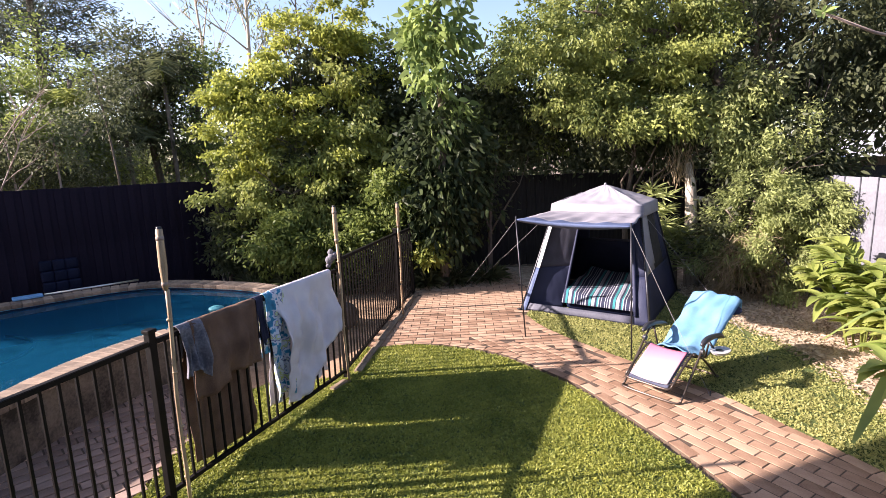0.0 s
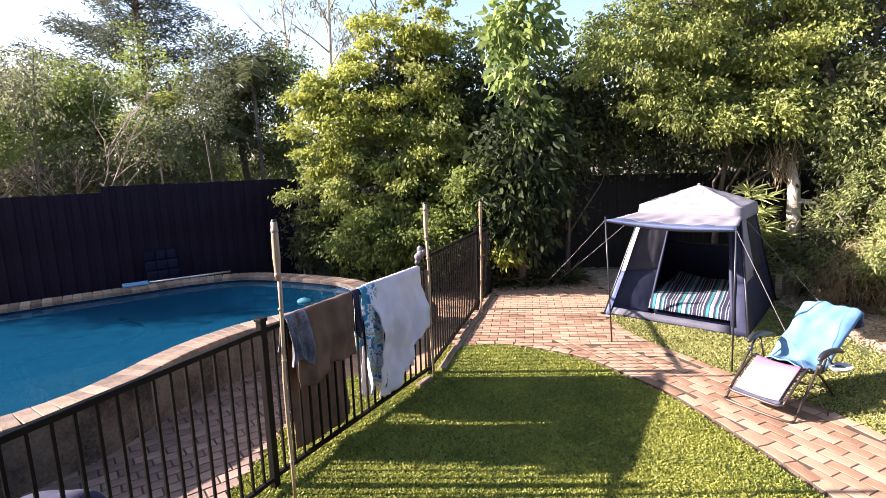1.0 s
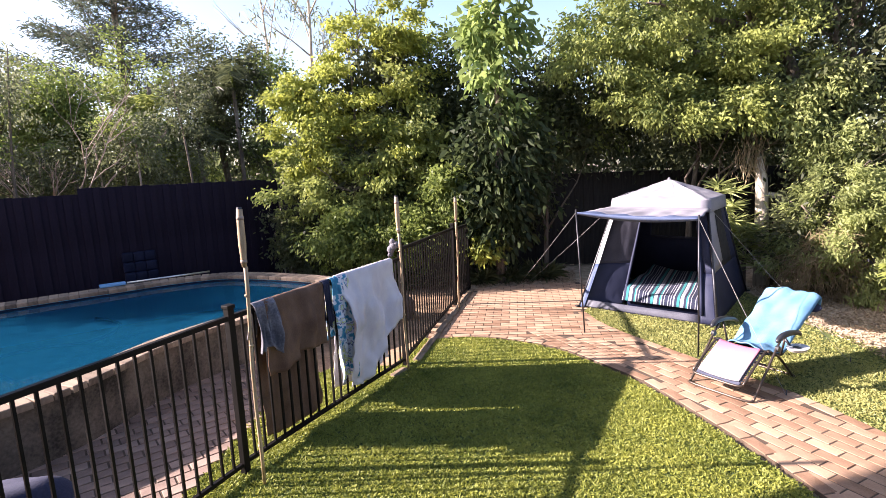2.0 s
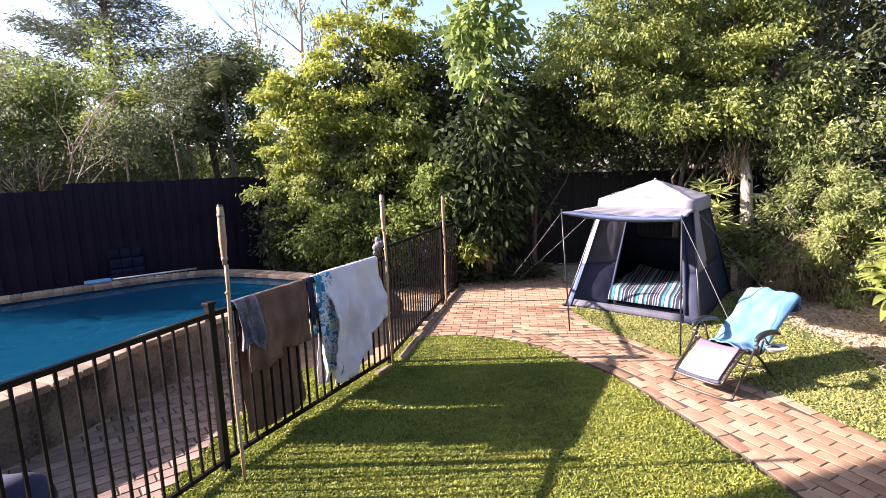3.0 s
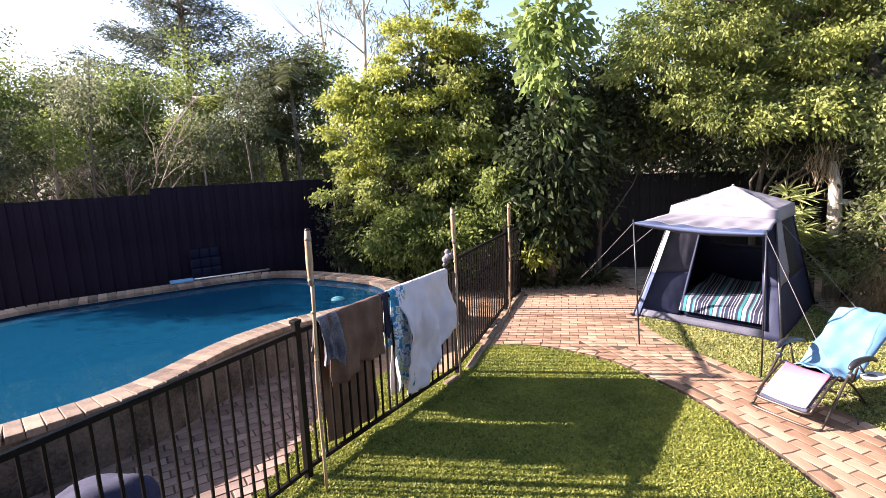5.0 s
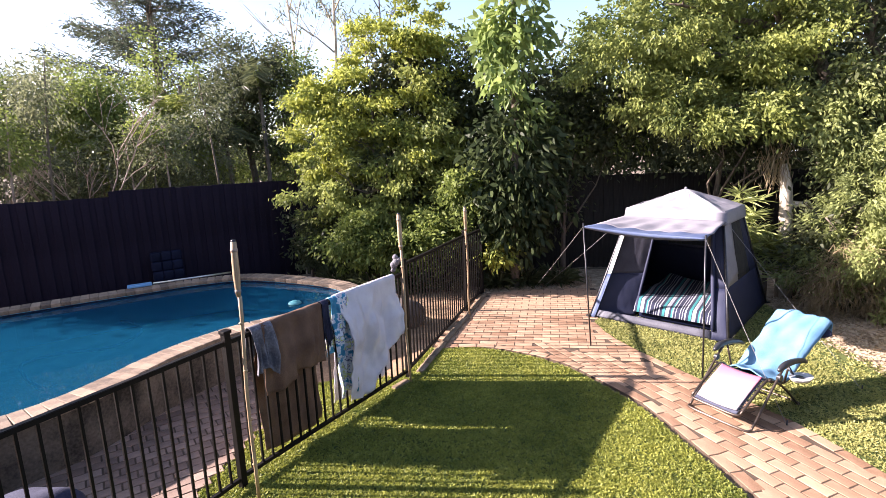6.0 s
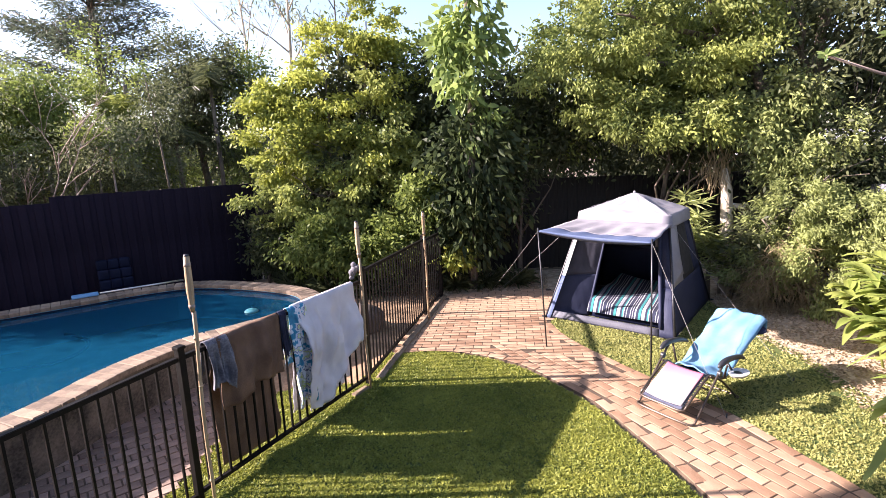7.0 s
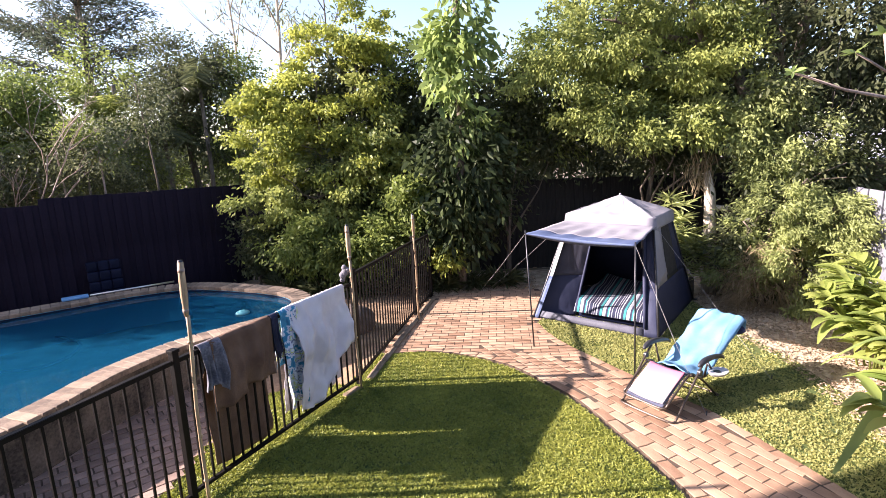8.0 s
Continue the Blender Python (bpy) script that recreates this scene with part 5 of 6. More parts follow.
# a second trunk standing close to the right fence, with dark top
tree("tall_tree", (6.7, 8.6, 0), "dark-leaved tall tree beside the grey fence", [(6.45, 8.6, -0.05), (6.4, 8.6, 1.8), (6.2, 8.5, 3.4), (6.25, 8.4, 5.4)], 0.13, [(5.4, 8.2, 4.7), (6.9, 8.0, 4.9), (6.0, 7.9, 5.4)],
     [([(6.6, 8.0, 4.6, 1.1, 0.9, 0.8), (5.7, 8.3, 5.1, 0.9, 0.7, 0.5), (7.3, 7.6, 3.6, 0.8, 0.8, 0.9), (7.2, 8.8, 5.6, 1.3, 0.8, 0.9), (8.0, 8.0, 4.9, 0.9, 0.8, 0.9), (6.3, 9.0, 6.0, 1.2, 0.7, 0.7)], 230, 13000, 0.095, 0.04, (0.17, 0.15, 0.13), M_LEAF_DARK_SHADE, {}),
      ([(6.5, 7.7, 4.3, 1.0, 0.7, 0.7), (5.9, 7.9, 3.4, 0.7, 0.6, 0.5)], 60, 2400, 0.10, 0.04, (0.14, 0.12, 0.1), M_LEAF_DARK_SHADE, {})], seed=13, limb_r=0.06)

# sprays of lighter foliage hanging between canopy and trunk
tree("broadleaf_tree", (4.3, 9.6, 0), "leafy tree with light-green hanging sprays behind the tent", [(4.3, 9.6, -0.05), (4.3, 9.6, 1.2), (4.4, 9.5, 2.4)], 0.07, [(3.9, 8.6, 2.9), (4.6, 8.4, 2.8), (5.2, 8.1, 2.8), (5.7, 8.0, 3.1)],
     [([(4.75, 8.35, 2.95, 0.45, 0.3, 0.25), (5.3, 8.0, 2.7, 0.42, 0.3, 0.42), (5.7, 7.9, 3.1, 0.4, 0.3, 0.35)], 55, 7000, 0.08, 0.032, (0.11, 0.10, 0.085), M_LEAF_BAMBOO, dict(droop=0.7)),
      # dark leaves behind the sprays: shade put into their colour
      ([(4.6, 9.3, 2.5, 1.0, 0.3, 0.6), (6.0, 8.7, 2.4, 0.9, 0.3, 0.7)], 90, 6000, 0.09, 0.036, (0.15, 0.12, 0.13), M_LEAF_DARK_SHADE, dict(shell=0.1))], seed=14)

# pale dead trunk with hanging dry growth
dead = thing("dead_trunk", (4.95, 8.38, 0), "pale weathered dead tree trunk with dry hanging growth", "tree stump")
tube("trunk", [(4.97, 8.38, -0.03), (4.94, 8.37, 0.6), (4.90, 8.36, 1.2), (4.86, 8.35, 1.75), (4.80, 8.37, 2.1)], [0.13, 0.11, 0.10, 0.085, 0.05], M_PALEBARK, dead, 9)
tube("broken_limb", [(4.90, 8.35, 1.5), (5.15, 8.33, 1.47), (5.35, 8.31, 1.42)], [0.05, 0.045, 0.03], M_PALEBARK, dead, 8)
tube("side_trunk", [(5.22, 8.43, -0.03), (5.20, 8.43, 0.7), (5.24, 8.42, 1.4)], [0.09, 0.08, 0.06], M_BARK, dead, 8)
rgd = np.random.default_rng(40)
pd = np.array([4.68, 8.33, 2.2]) + rgd.normal(0, 1, (230, 3)) * [0.12, 0.08, 0.18]
dry = quads_mesh("dry_growth", leaf_faces(rgd, pd, np.tile([0, 0, -1.0], (230, 1)), 0.19, 0.014, 0.5, 0.45), M_LEAF_DRY, dead)
tagged(dry, kind="stuff")

# spiky small palm beside the tent
def spiky(at, seed, count, length, width, material, label, rise=0.7, name="small_palm"):
    e = thing(name, at, label, "plant")
    rg = np.random.default_rng(seed)
    crowns = rg.normal(0, 1, (max(count // 26, 1), 3)) * [0.10, 0.10, 0.28]
    V = []
    for c in crowns:
        ang = rg.uniform(0, 2 * math.pi, 26)
        u = np.stack([np.cos(ang), np.sin(ang), rg.uniform(0.1, rise * 1.6, 26)], 1)
        p = np.tile(np.array(at) + c + [0, 0, 0.5], (26, 1))
        V.append(leaf_faces(rg, p, u, length, width, 0.25, 0.15))
    quads_mesh("foliage", np.concatenate(V), material, e)
    tube("stem", [(at[0], at[1], -0.03), (at[0], at[1], 0.6)], [0.05, 0.03], M_BARK, e, 7)
    return e


spiky((4.33, 8.33, 0.75), 41, 440, 0.30, 0.022, M_LEAF_BAMBOO, "spiky green palm between tent and trunk")
spiky((4.60, 8.25, 0.25), 42, 420, 0.36, 0.022, M_LEAF_BAMBOO, "spiky green palm at the trunk foot")
spiky((5.70, 8.2, 0.75), 43, 80, 0.26, 0.03, M_LEAF_YELLOW, "yellow-leaved small plant by the stump")

# feathery hedge along the right bed
tree("feathery_shrub", (5.4, 7.6, 0), "feathery light-green bamboo-like shrub in the mulch bed", [(5.4, 7.6, -0.05), (5.4, 7.6, 0.7), (5.45, 7.55, 1.5)], 0.05, [(4.9, 7.4, 1.4), (5.8, 7.4, 2.0), (6.1, 7.2, 1.6)],
     [([(5.55, 7.5, 1.55, 0.62, 0.45, 0.60), (5.05, 7.6, 0.75, 0.45, 0.4, 0.55), (5.7, 7.15, 0.85, 0.60, 0.4, 0.75), (6.05, 7.1, 1.5, 0.5, 0.4, 0.5)], 105, 26000, 0.066, 0.021, (0.07, 0.065, 0.055), M_LEAF_BAMBOO, dict(droop=0.7)),
      ([(5.55, 7.9, 2.25, 0.5, 0.4, 0.5), (5.95, 7.75, 2.4, 0.6, 0.4, 0.5)], 60, 8000, 0.07, 0.024, (0.085, 0.08, 0.07), M_LEAF_BAMBOO, dict(droop=0.6)),
      # darker core leaves paint the shade within the shrub
      ([(5.6, 7.8, 1.0, 0.9, 0.35, 1.0), (6.4, 7.7, 2.0, 0.9, 0.35, 1.0)], 130, 8500, 0.10, 0.04, (0.14, 0.1, 0.16), M_LEAF_DARK_SHADE, dict(shell=0.1)),
      ([(5.3, 7.3, 0.5, 0.55, 0.3, 0.45)], 60, 3000, 0.16, 0.008, (0.10, 0.09, 0.10), M_LEAF_DRY, dict(droop=1.4))], seed=17, category="shrub")


# ginger clump with long arching leaves
def ginger(at, seed, stems, height, label):
    e = thing("ginger_plant", at, label, "plant", "ginger clump")
    rg = random.Random(seed)
    runs, V = [], []
    for k in range(stems):
        a = rg.uniform(0, 2 * math.pi)
        b = Vector(at) + Vector((math.cos(a), math.sin(a), 0)) * rg.uniform(0, 0.16)
        lean = Vector((math.cos(a), math.sin(a), 0)) * rg.uniform(0.35, 0.85) * height
        h = height * rg.uniform(0.65, 1.1)
        pts = [b, b + lean * 0.25 + Vector((0, 0, h * 0.5)), b + lean * 0.7 + Vector((0, 0, h * 0.85)), b + lean + Vector((0, 0, h))]
        runs.append((pts, [0.012, 0.010, 0.008, 0.004]))
        cur = smooth_curve(pts, 5)
        for i in range(4, len(cur)):
            for side in (-1, 1):
                if rg.random() < 0.25:
                    continue
                d = (cur[i] - cur[i - 1]).normalized()
                out = (d * rg.uniform(0.5, 1.0) + d.cross(Vector((0, 0, 1))).normalized() * side * rg.uniform(0.5, 1.1) + Vector((0, 0, rg.uniform(-0.1, 0.4)))).normalized()
                Ln, Wn = rg.uniform(0.30, 0.50), rg.uniform(0.042, 0.066)
                s = out.cross(Vector((0, 0, 1))).normalized()
                prev = None
                for q in range(6):
                    t0 = q / 5
                    c = cur[i] + out * Ln * t0 - Vector((0, 0, 1)) * 0.30 * Ln * t0 * t0 * 1.4
                    w = Wn * math.sin(math.pi * min(0.08 + t0 * 0.92, 0.985)) ** 0.7
                    row = (c - s * w + Vector((0, 0, w * 0.4)), c, c + s * w + Vector((0, 0, w * 0.4)))
                    if prev:
                        V.append([prev[0], prev[1], row[1], row[0]])
                        V.append([prev[1], prev[2], row[2], row[1]])
                    prev = row
    vv, ff, idx = [], [], {}
    for q in V:
        f = []
        for p in q:
            kx = (round(p.x, 5), round(p.y, 5), round(p.z, 5))
            if kx not in idx:
                idx[kx] = len(vv)
                vv.append(p)
            f.append(idx[kx])
        if len(set(f)) == 4:
            ff.append(tuple(f))
    obj("foliage", vv, ff, M_LEAF_GINGER, e, smooth=True)
    tubes("stem_clump", runs, M_LEAF_GINGER, e, 6)


ginger((5.22, 5.2, -0.02), 1, 12, 0.80, "arching light-green ginger plant in the mulch")
ginger((5.28, 4.75, -0.02), 2, 13, 0.95, "tall light-green ginger plant by the lawn edge")
ginger((5.08, 4.3, -0.02), 3, 10, 0.70, "low ginger plant with long leaves by the lawn")
ginger((5.8, 5.45, -0.02), 4, 10, 1.05, "shaded ginger plant behind the clump")
ginger((3.95, 2.95, -0.02), 5, 8, 0.75, "ginger plant with broad leaves beside the path")

# broad drooping leaves that hang over the lawn edge
def broad_leaf(name, pts, width, parent, seed):
    """One long blade along pts with a folded midrib and a torn edge."""
    rg = random.Random(seed)
    cur = smooth_curve(pts, 10)
    V, F = [], []
    for i, c in enumerate(cur):
        t = i / (len(cur) - 1)
        d = (cur[min(i + 1, len(cur) - 1)] - cur[max(i - 1, 0)]).normalized()
        sd = d.cross(Vector((0, 0, 1))).normalized()
        w = width * math.sin(math.pi * min(max((t - 0.34) / 0.66, 0.0), 1.0) ** 0.8) ** 0.7 + 0.008 if t > 0.34 else 0.008
        for k in (-1.0, -0.5, 0.0, 0.5, 1.0):
            q = w * (1 + (rg.uniform(-0.14, 0.06) if abs(k) == 1 else 0))
            V.append(c + sd * q * k + Vector((0, 0, 0.35 * q * abs(k) - 0.25 * q * k * k)))
    for i in range(len(cur) - 1):
        for k in range(4):
            a = i * 5 + k
            F.append((a, a + 1, a + 6, a + 5))
    return obj(name, V, F, M_LEAF_BIG, parent, smooth=True)


bp_ = thing("broad_leaf_plant", (4.35, 3.55, 0), "low plant with broad drooping green leaves beside the lawn", "plant")
for k, pts in enumerate(([(4.35, 3.55, -0.02), (4.22, 3.56, 0.62), (3.85, 3.44, 0.66), (3.15, 3.05, 0.26)],
                         [(4.38, 3.58, -0.02), (4.35, 3.7, 0.75), (4.15, 3.95, 0.9), (3.85, 4.2, 0.55)],
                         [(4.40, 3.52, -0.02), (4.55, 3.5, 0.8), (4.8, 3.4, 0.95), (5.1, 3.2, 0.6)],
                         [(4.34, 3.50, -0.02), (4.3, 3.3, 0.6), (4.2, 3.0, 0.7), (4.05, 2.6, 0.35)],
                         [(4.38, 3.54, -0.02), (4.42, 3.6, 0.9), (4.5, 3.8, 1.15), (4.7, 4.1, 0.95)])):
    broad_leaf("leaf", pts, 0.045, bp_, 50 + k)

# bare branched frangipani reaching in from the side
fr = thing("frangipani", (4.1, 2.9, 0), "bare-limbed frangipani with leaf rosettes at its tips", "tree")
runs = [([(4.1, 2.9, -0.05), (4.0, 2.9, 1.2), (3.75, 2.85, 2.2)], [0.07, 0.06, 0.05]),
        ([(3.75, 2.85, 2.2), (3.35, 2.75, 2.66), (2.92, 2.66, 2.80), (2.62, 2.65, 2.86), (2.33, 2.65, 2.96)], [0.026, 0.015, 0.010, 0.008, 0.006]),
        ([(2.92, 2.66, 2.80), (2.84, 2.65, 2.94), (2.80, 2.66, 3.14)], [0.009, 0.008, 0.006]),
        ([(3.35, 2.75, 2.66), (3.25, 2.72, 3.0), (3.1, 2.7, 3.25)], [0.012, 0.009, 0.007]),
        ([(2.84, 2.65, 2.94), (2.74, 2.65, 3.0), (2.65, 2.65, 3.05)], [0.007, 0.006, 0.005])]
tubes("branching", runs, M_TWIG, fr, 8)
V = []
rgf = np.random.default_rng(70)
for tip in ((2.33, 2.65, 2.96), (2.80, 2.66, 3.14), (3.1, 2.7, 3.25), (2.65, 2.65, 3.05)):
    ang = np.linspace(0, 2 * math.pi, 12)[:-1] + rgf.uniform(0, 1)
    u = np.stack([np.cos(ang), np.sin(ang), rgf.uniform(-0.1, 1.2, 11)], 1)
    V.append(leaf_faces(rgf, np.tile(np.array(tip), (11, 1)), u, 0.062, 0.022, 0.1, 0.25))
quads_mesh("foliage", np.concatenate(V), M_LEAF_BIG, fr)

# ---- trees beyond the pool fence ----
def far_tree(at, h, r, m, seed, label, name="broadleaf_tree", leaves=19000, leaf=0.092, low=0.25, bark=M_BARK, trunk=0.12):
    x, y = at
    rg = random.Random(seed)
    blobs = []
    for k in range(6):
        a = rg.uniform(0, 6.28)
        q = rg.uniform(0, 0.6) * r
        z = h * rg.uniform(low + 0.12, 0.86)
        blobs.append((x + math.cos(a) * q, y + math.sin(a) * q, z, r * rg.uniform(0.45, 0.75), r * rg.uniform(0.45, 0.75), h * rg.uniform(0.10, 0.2)))
    tips = [(b[0], b[1], b[2] + 0.2) for b in blobs]
    return tree(name, (x, y, 0), label, [(x, y, -0.05), (x + 0.1, y, h * 0.25), (x - 0.05, y, h * 0.5), (x, y, h * 0.8)], trunk, tips,
                [(blobs, 150, leaves, leaf, leaf * 0.42, (0.18, 0.18, 0.13), m, {})], bark=bark, seed=seed, group="trees beyond the fence", limb_r=trunk * 0.4, wander=0.3)


far_tree((-12.6, 10.5), 5.2, 1.9, M_LEAF_GREEN, 21, "broad green tree beyond the pool fence")
far_tree((-11.2, 12.4), 5.0, 1.6, M_LEAF_GUM, 22, "grey-green gum tree beyond the fence")
far_tree((-9.8, 12.2), 5.0, 1.5, M_LEAF_GREEN, 23, "dense green tree beyond the fence")
far_tree((-8.0, 13.4), 5.6, 1.5, M_LEAF_GREEN, 24, "mid-green tree beyond the fence")
far_tree((-6.3, 13.6), 6.2, 1.35, M_LEAF_DARK_SHADE, 25, "dark dense tree beyond the pool fence", leaves=15000)
far_tree((-5.2, 13.9), 6.0, 0.9, M_LEAF_GREEN, 26, "tall green tree with yellowing tips", leaves=7000)
far_tree((-13.8, 14.0), 6.0, 2.2, M_LEAF_DARK_SHADE, 27, "dark tree on the neighbouring block", leaves=10000)
far_tree((-3.9, 14.5), 4.6, 1.0, M_LEAF_GUM, 28, "light gum sapling beyond the fence", leaves=5000)
# under-storey hedge behind the black fence
tree("hedge", (-8.6, 9.8, 0), "dark tangled hedge showing above the black fence", [(-8.6, 9.8, -0.05), (-8.6, 9.8, 1.0), (-8.5, 9.8, 1.8)], 0.05, [(-10, 9.2, 2.6), (-7, 11.2, 2.7), (-9, 10.2, 2.9)],
     [([(-10.2, 8.6, 1.9, 1.3, 0.9, 1.0), (-8.6, 10.0, 1.8, 1.3, 0.9, 0.8), (-7.0, 11.2, 1.7, 1.3, 0.8, 0.7) ], 190, 24000, 0.075, 0.03, (0.22, 0.20, 0.22), M_LEAF_DARK_SHADE, dict(shell=0.2)),
      ([(-10.0, 8.9, 2.7, 1.2, 0.7, 0.6), (-8.2, 10.3, 2.6, 1.2, 0.7, 0.6), (-6.6, 11.5, 2.5, 1.1, 0.7, 0.6)], 60, 6500, 0.07, 0.028, (0.15, 0.14, 0.11), M_LEAF_GUM, {})], seed=29, category="hedge")
tree("hedge", (-11.2, 6.6, 0), "tall dense hedge beyond the black fence", [(-11.2, 6.6, -0.05), (-11.2, 6.6, 1.2), (-11.1, 6.6, 2.4)], 0.08, [(-11.8, 6.0, 3.6), (-10.6, 7.2, 3.8), (-11.0, 6.8, 4.2)],
     [([(-11.6, 6.2, 2.0, 0.9, 0.8, 1.5), (-10.9, 7.0, 2.2, 0.9, 0.8, 1.5), (-10.6, 7.6, 3.7, 0.9, 0.9, 1.1), (-11.6, 6.4, 3.9, 1.0, 0.9, 1.1)], 230, 22000, 0.09, 0.038, (0.20, 0.18, 0.18), M_LEAF_GREEN, dict(shell=0.2))], seed=35, category="hedge")
tree("hedge", (8.3, 9.6, 0), "dark leafy screen beyond the grey fence", [(8.3, 9.6, -0.05), (8.3, 9.6, 1.0), (8.3, 9.6, 2.0)], 0.06, [(7.8, 9.4, 3.4), (8.8, 8.6, 3.4), (8.6, 9.8, 4.2)],
     [([(7.7, 9.4, 3.8, 0.8, 0.6, 0.9), (8.4, 8.3, 3.3, 0.8, 0.8, 1.0), (8.8, 7.0, 2.9, 0.7, 0.8, 1.1), (9.4, 9.6, 4.0, 1.0, 0.7, 1.2), (9.0, 8.0, 4.4, 0.9, 0.8, 1.0), (9.2, 6.6, 3.4, 0.8, 0.8, 1.2)], 260, 13500, 0.16, 0.075, (0.2, 0.2, 0.2), M_LEAF_DARK_SHADE, dict(shell=0.2)),
      ([(7.9, 8.6, 4.4, 0.9, 0.7, 0.6), (8.4, 7.2, 3.6, 0.7, 0.6, 0.6)], 40, 1800, 0.12, 0.05, (0.15, 0.14, 0.12), M_LEAF_GUM, {})], seed=30, category="hedge")
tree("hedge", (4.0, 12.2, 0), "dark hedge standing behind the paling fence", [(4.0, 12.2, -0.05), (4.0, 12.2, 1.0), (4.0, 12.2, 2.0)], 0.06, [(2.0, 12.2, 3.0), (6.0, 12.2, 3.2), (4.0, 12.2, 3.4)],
     [([(-1.5, 12.0, 2.0, 1.6, 0.6, 1.3), (1.5, 12.2, 2.2, 1.8, 0.6, 1.5), (4.5, 12.3, 2.2, 1.8, 0.6, 1.5), (7.4, 12.2, 2.2, 1.6, 0.6, 1.5)], 330, 18000, 0.15, 0.066, (0.24, 0.2, 0.24), M_LEAF_DARK_SHADE, dict(shell=0.1))], seed=33, category="hedge")
# tall feathery conifer against the bright sky
con = thing("conifer", (-11.0, 17.0, 0), "tall open-branched dark conifer against the sky", "tree")
tube("trunk", [(-11.0, 17, -0.05), (-10.95, 17, 4), (-11.0, 17, 8.4), (-10.95, 17, 10.5)], [0.16, 0.13, 0.08, 0.03], M_BARK, con, 9)
rg = random.Random(31)
runs, pos, outs = [], [], []
rn = np.random.default_rng(32)
for k in range(64):
    z = 4.4 + 5.8 * k / 64 + rg.uniform(-0.3, 0.3)
    a = k * 2.4 + rg.uniform(-0.3, 0.3)
    L = (2.9 - 0.30 * (z - 4.6)) * rg.uniform(0.5, 1.15)
    d = Vector((math.cos(a), math.sin(a), 0.25))
    s = Vector((-10.98, 17, z))
    pts = [s, s + d * L * 0.5, s + d * L + Vector((0, 0, 0.12 * L))]
    runs.append((pts, [0.035, 0.022, 0.008]))
    n1 = int(200 * L)
    t = rn.uniform(0.25, 1.05, n1)[:, None]
    pos.append(np.array(s) + np.array(d) * L * t + rn.normal(0, 1, (n1, 3)) * [0.20, 0.20, 0.12])
    outs.append(np.tile(np.array(d), (n1, 1)))
tubes("branching", runs, M_BARK, con, 5)
quads_mesh("foliage", leaf_faces(rn, np.concatenate(pos), np.concatenate(outs), 0.17, 0.032, 0.0, 0.7), M_LEAF_CONIFER, con)


# palms with feather fronds
def palm(at, h, seed, fronds, flen, m, label, low=-0.1):
    e = thing("palm_tree", (at[0], at[1], 0), label, "palm", "palms beyond the fence")
    rg = random.Random(seed)
    rn = np.random.default_rng(seed)
    tube("trunk", [(at[0], at[1], -0.05), (at[0] + 0.06, at[1], h * 0.5), (at[0], at[1], h)], [0.07, 0.055, 0.045], M_BARK, e, 8)
    runs, V = [], []
    for k in range(fronds):
        a = k * 2.4 + rg.uniform(-0.3, 0.3)
        el = rg.uniform(low, 1.4)
        d = Vector((math.cos(a) * math.cos(el), math.sin(a) * math.cos(el), math.sin(el)))
        s = Vector((at[0], at[1], h))
        pts = [s + d * flen * t - Vector((0, 0, 0.55 * flen * t ** 2.0)) for t in (0, 0.25, 0.5, 0.75, 1.0)]
        runs.append((pts, [0.018, 0.014, 0.010, 0.007, 0.003]))
        cur = smooth_curve(pts, 14)
        side = d.cross(Vector((0, 0, 1))).normalized()
        P, O = [], []
        for c in cur[4:]:
            for sg in (-1, 1):
                P.append(c)
                O.append(side * sg + d * 0.5 - Vector((0, 0, 0.25)))
        V.append(leaf_faces(rn, np.array(P), np.array(O), 0.34, 0.026, 0.45, 0.18))
    tubes("stalk_crown", runs, M_LEAF_GREEN, e, 5)
    quads_mesh("foliage", np.concatenate(V), m, e)


palm((-7.9, 12.6), 3.4, 51, 9, 1.8, M_LEAF_OLIVE, "slender palm with bright fronds beyond the fence", low=0.95)
palm((-6.6, 12.9), 3.2, 52, 14, 1.5, M_LEAF_DARK_SHADE, "dark palm among the trees beyond the fence")
palm((-5.6, 13.0), 4.3, 53, 14, 1.5, M_LEAF_DARK_SHADE, "dark tall palm beside the gum trees")
palm((-9.3, 12.0), 3.0, 54, 12, 1.2, M_LEAF_GREEN, "low palm showing above the black fence")


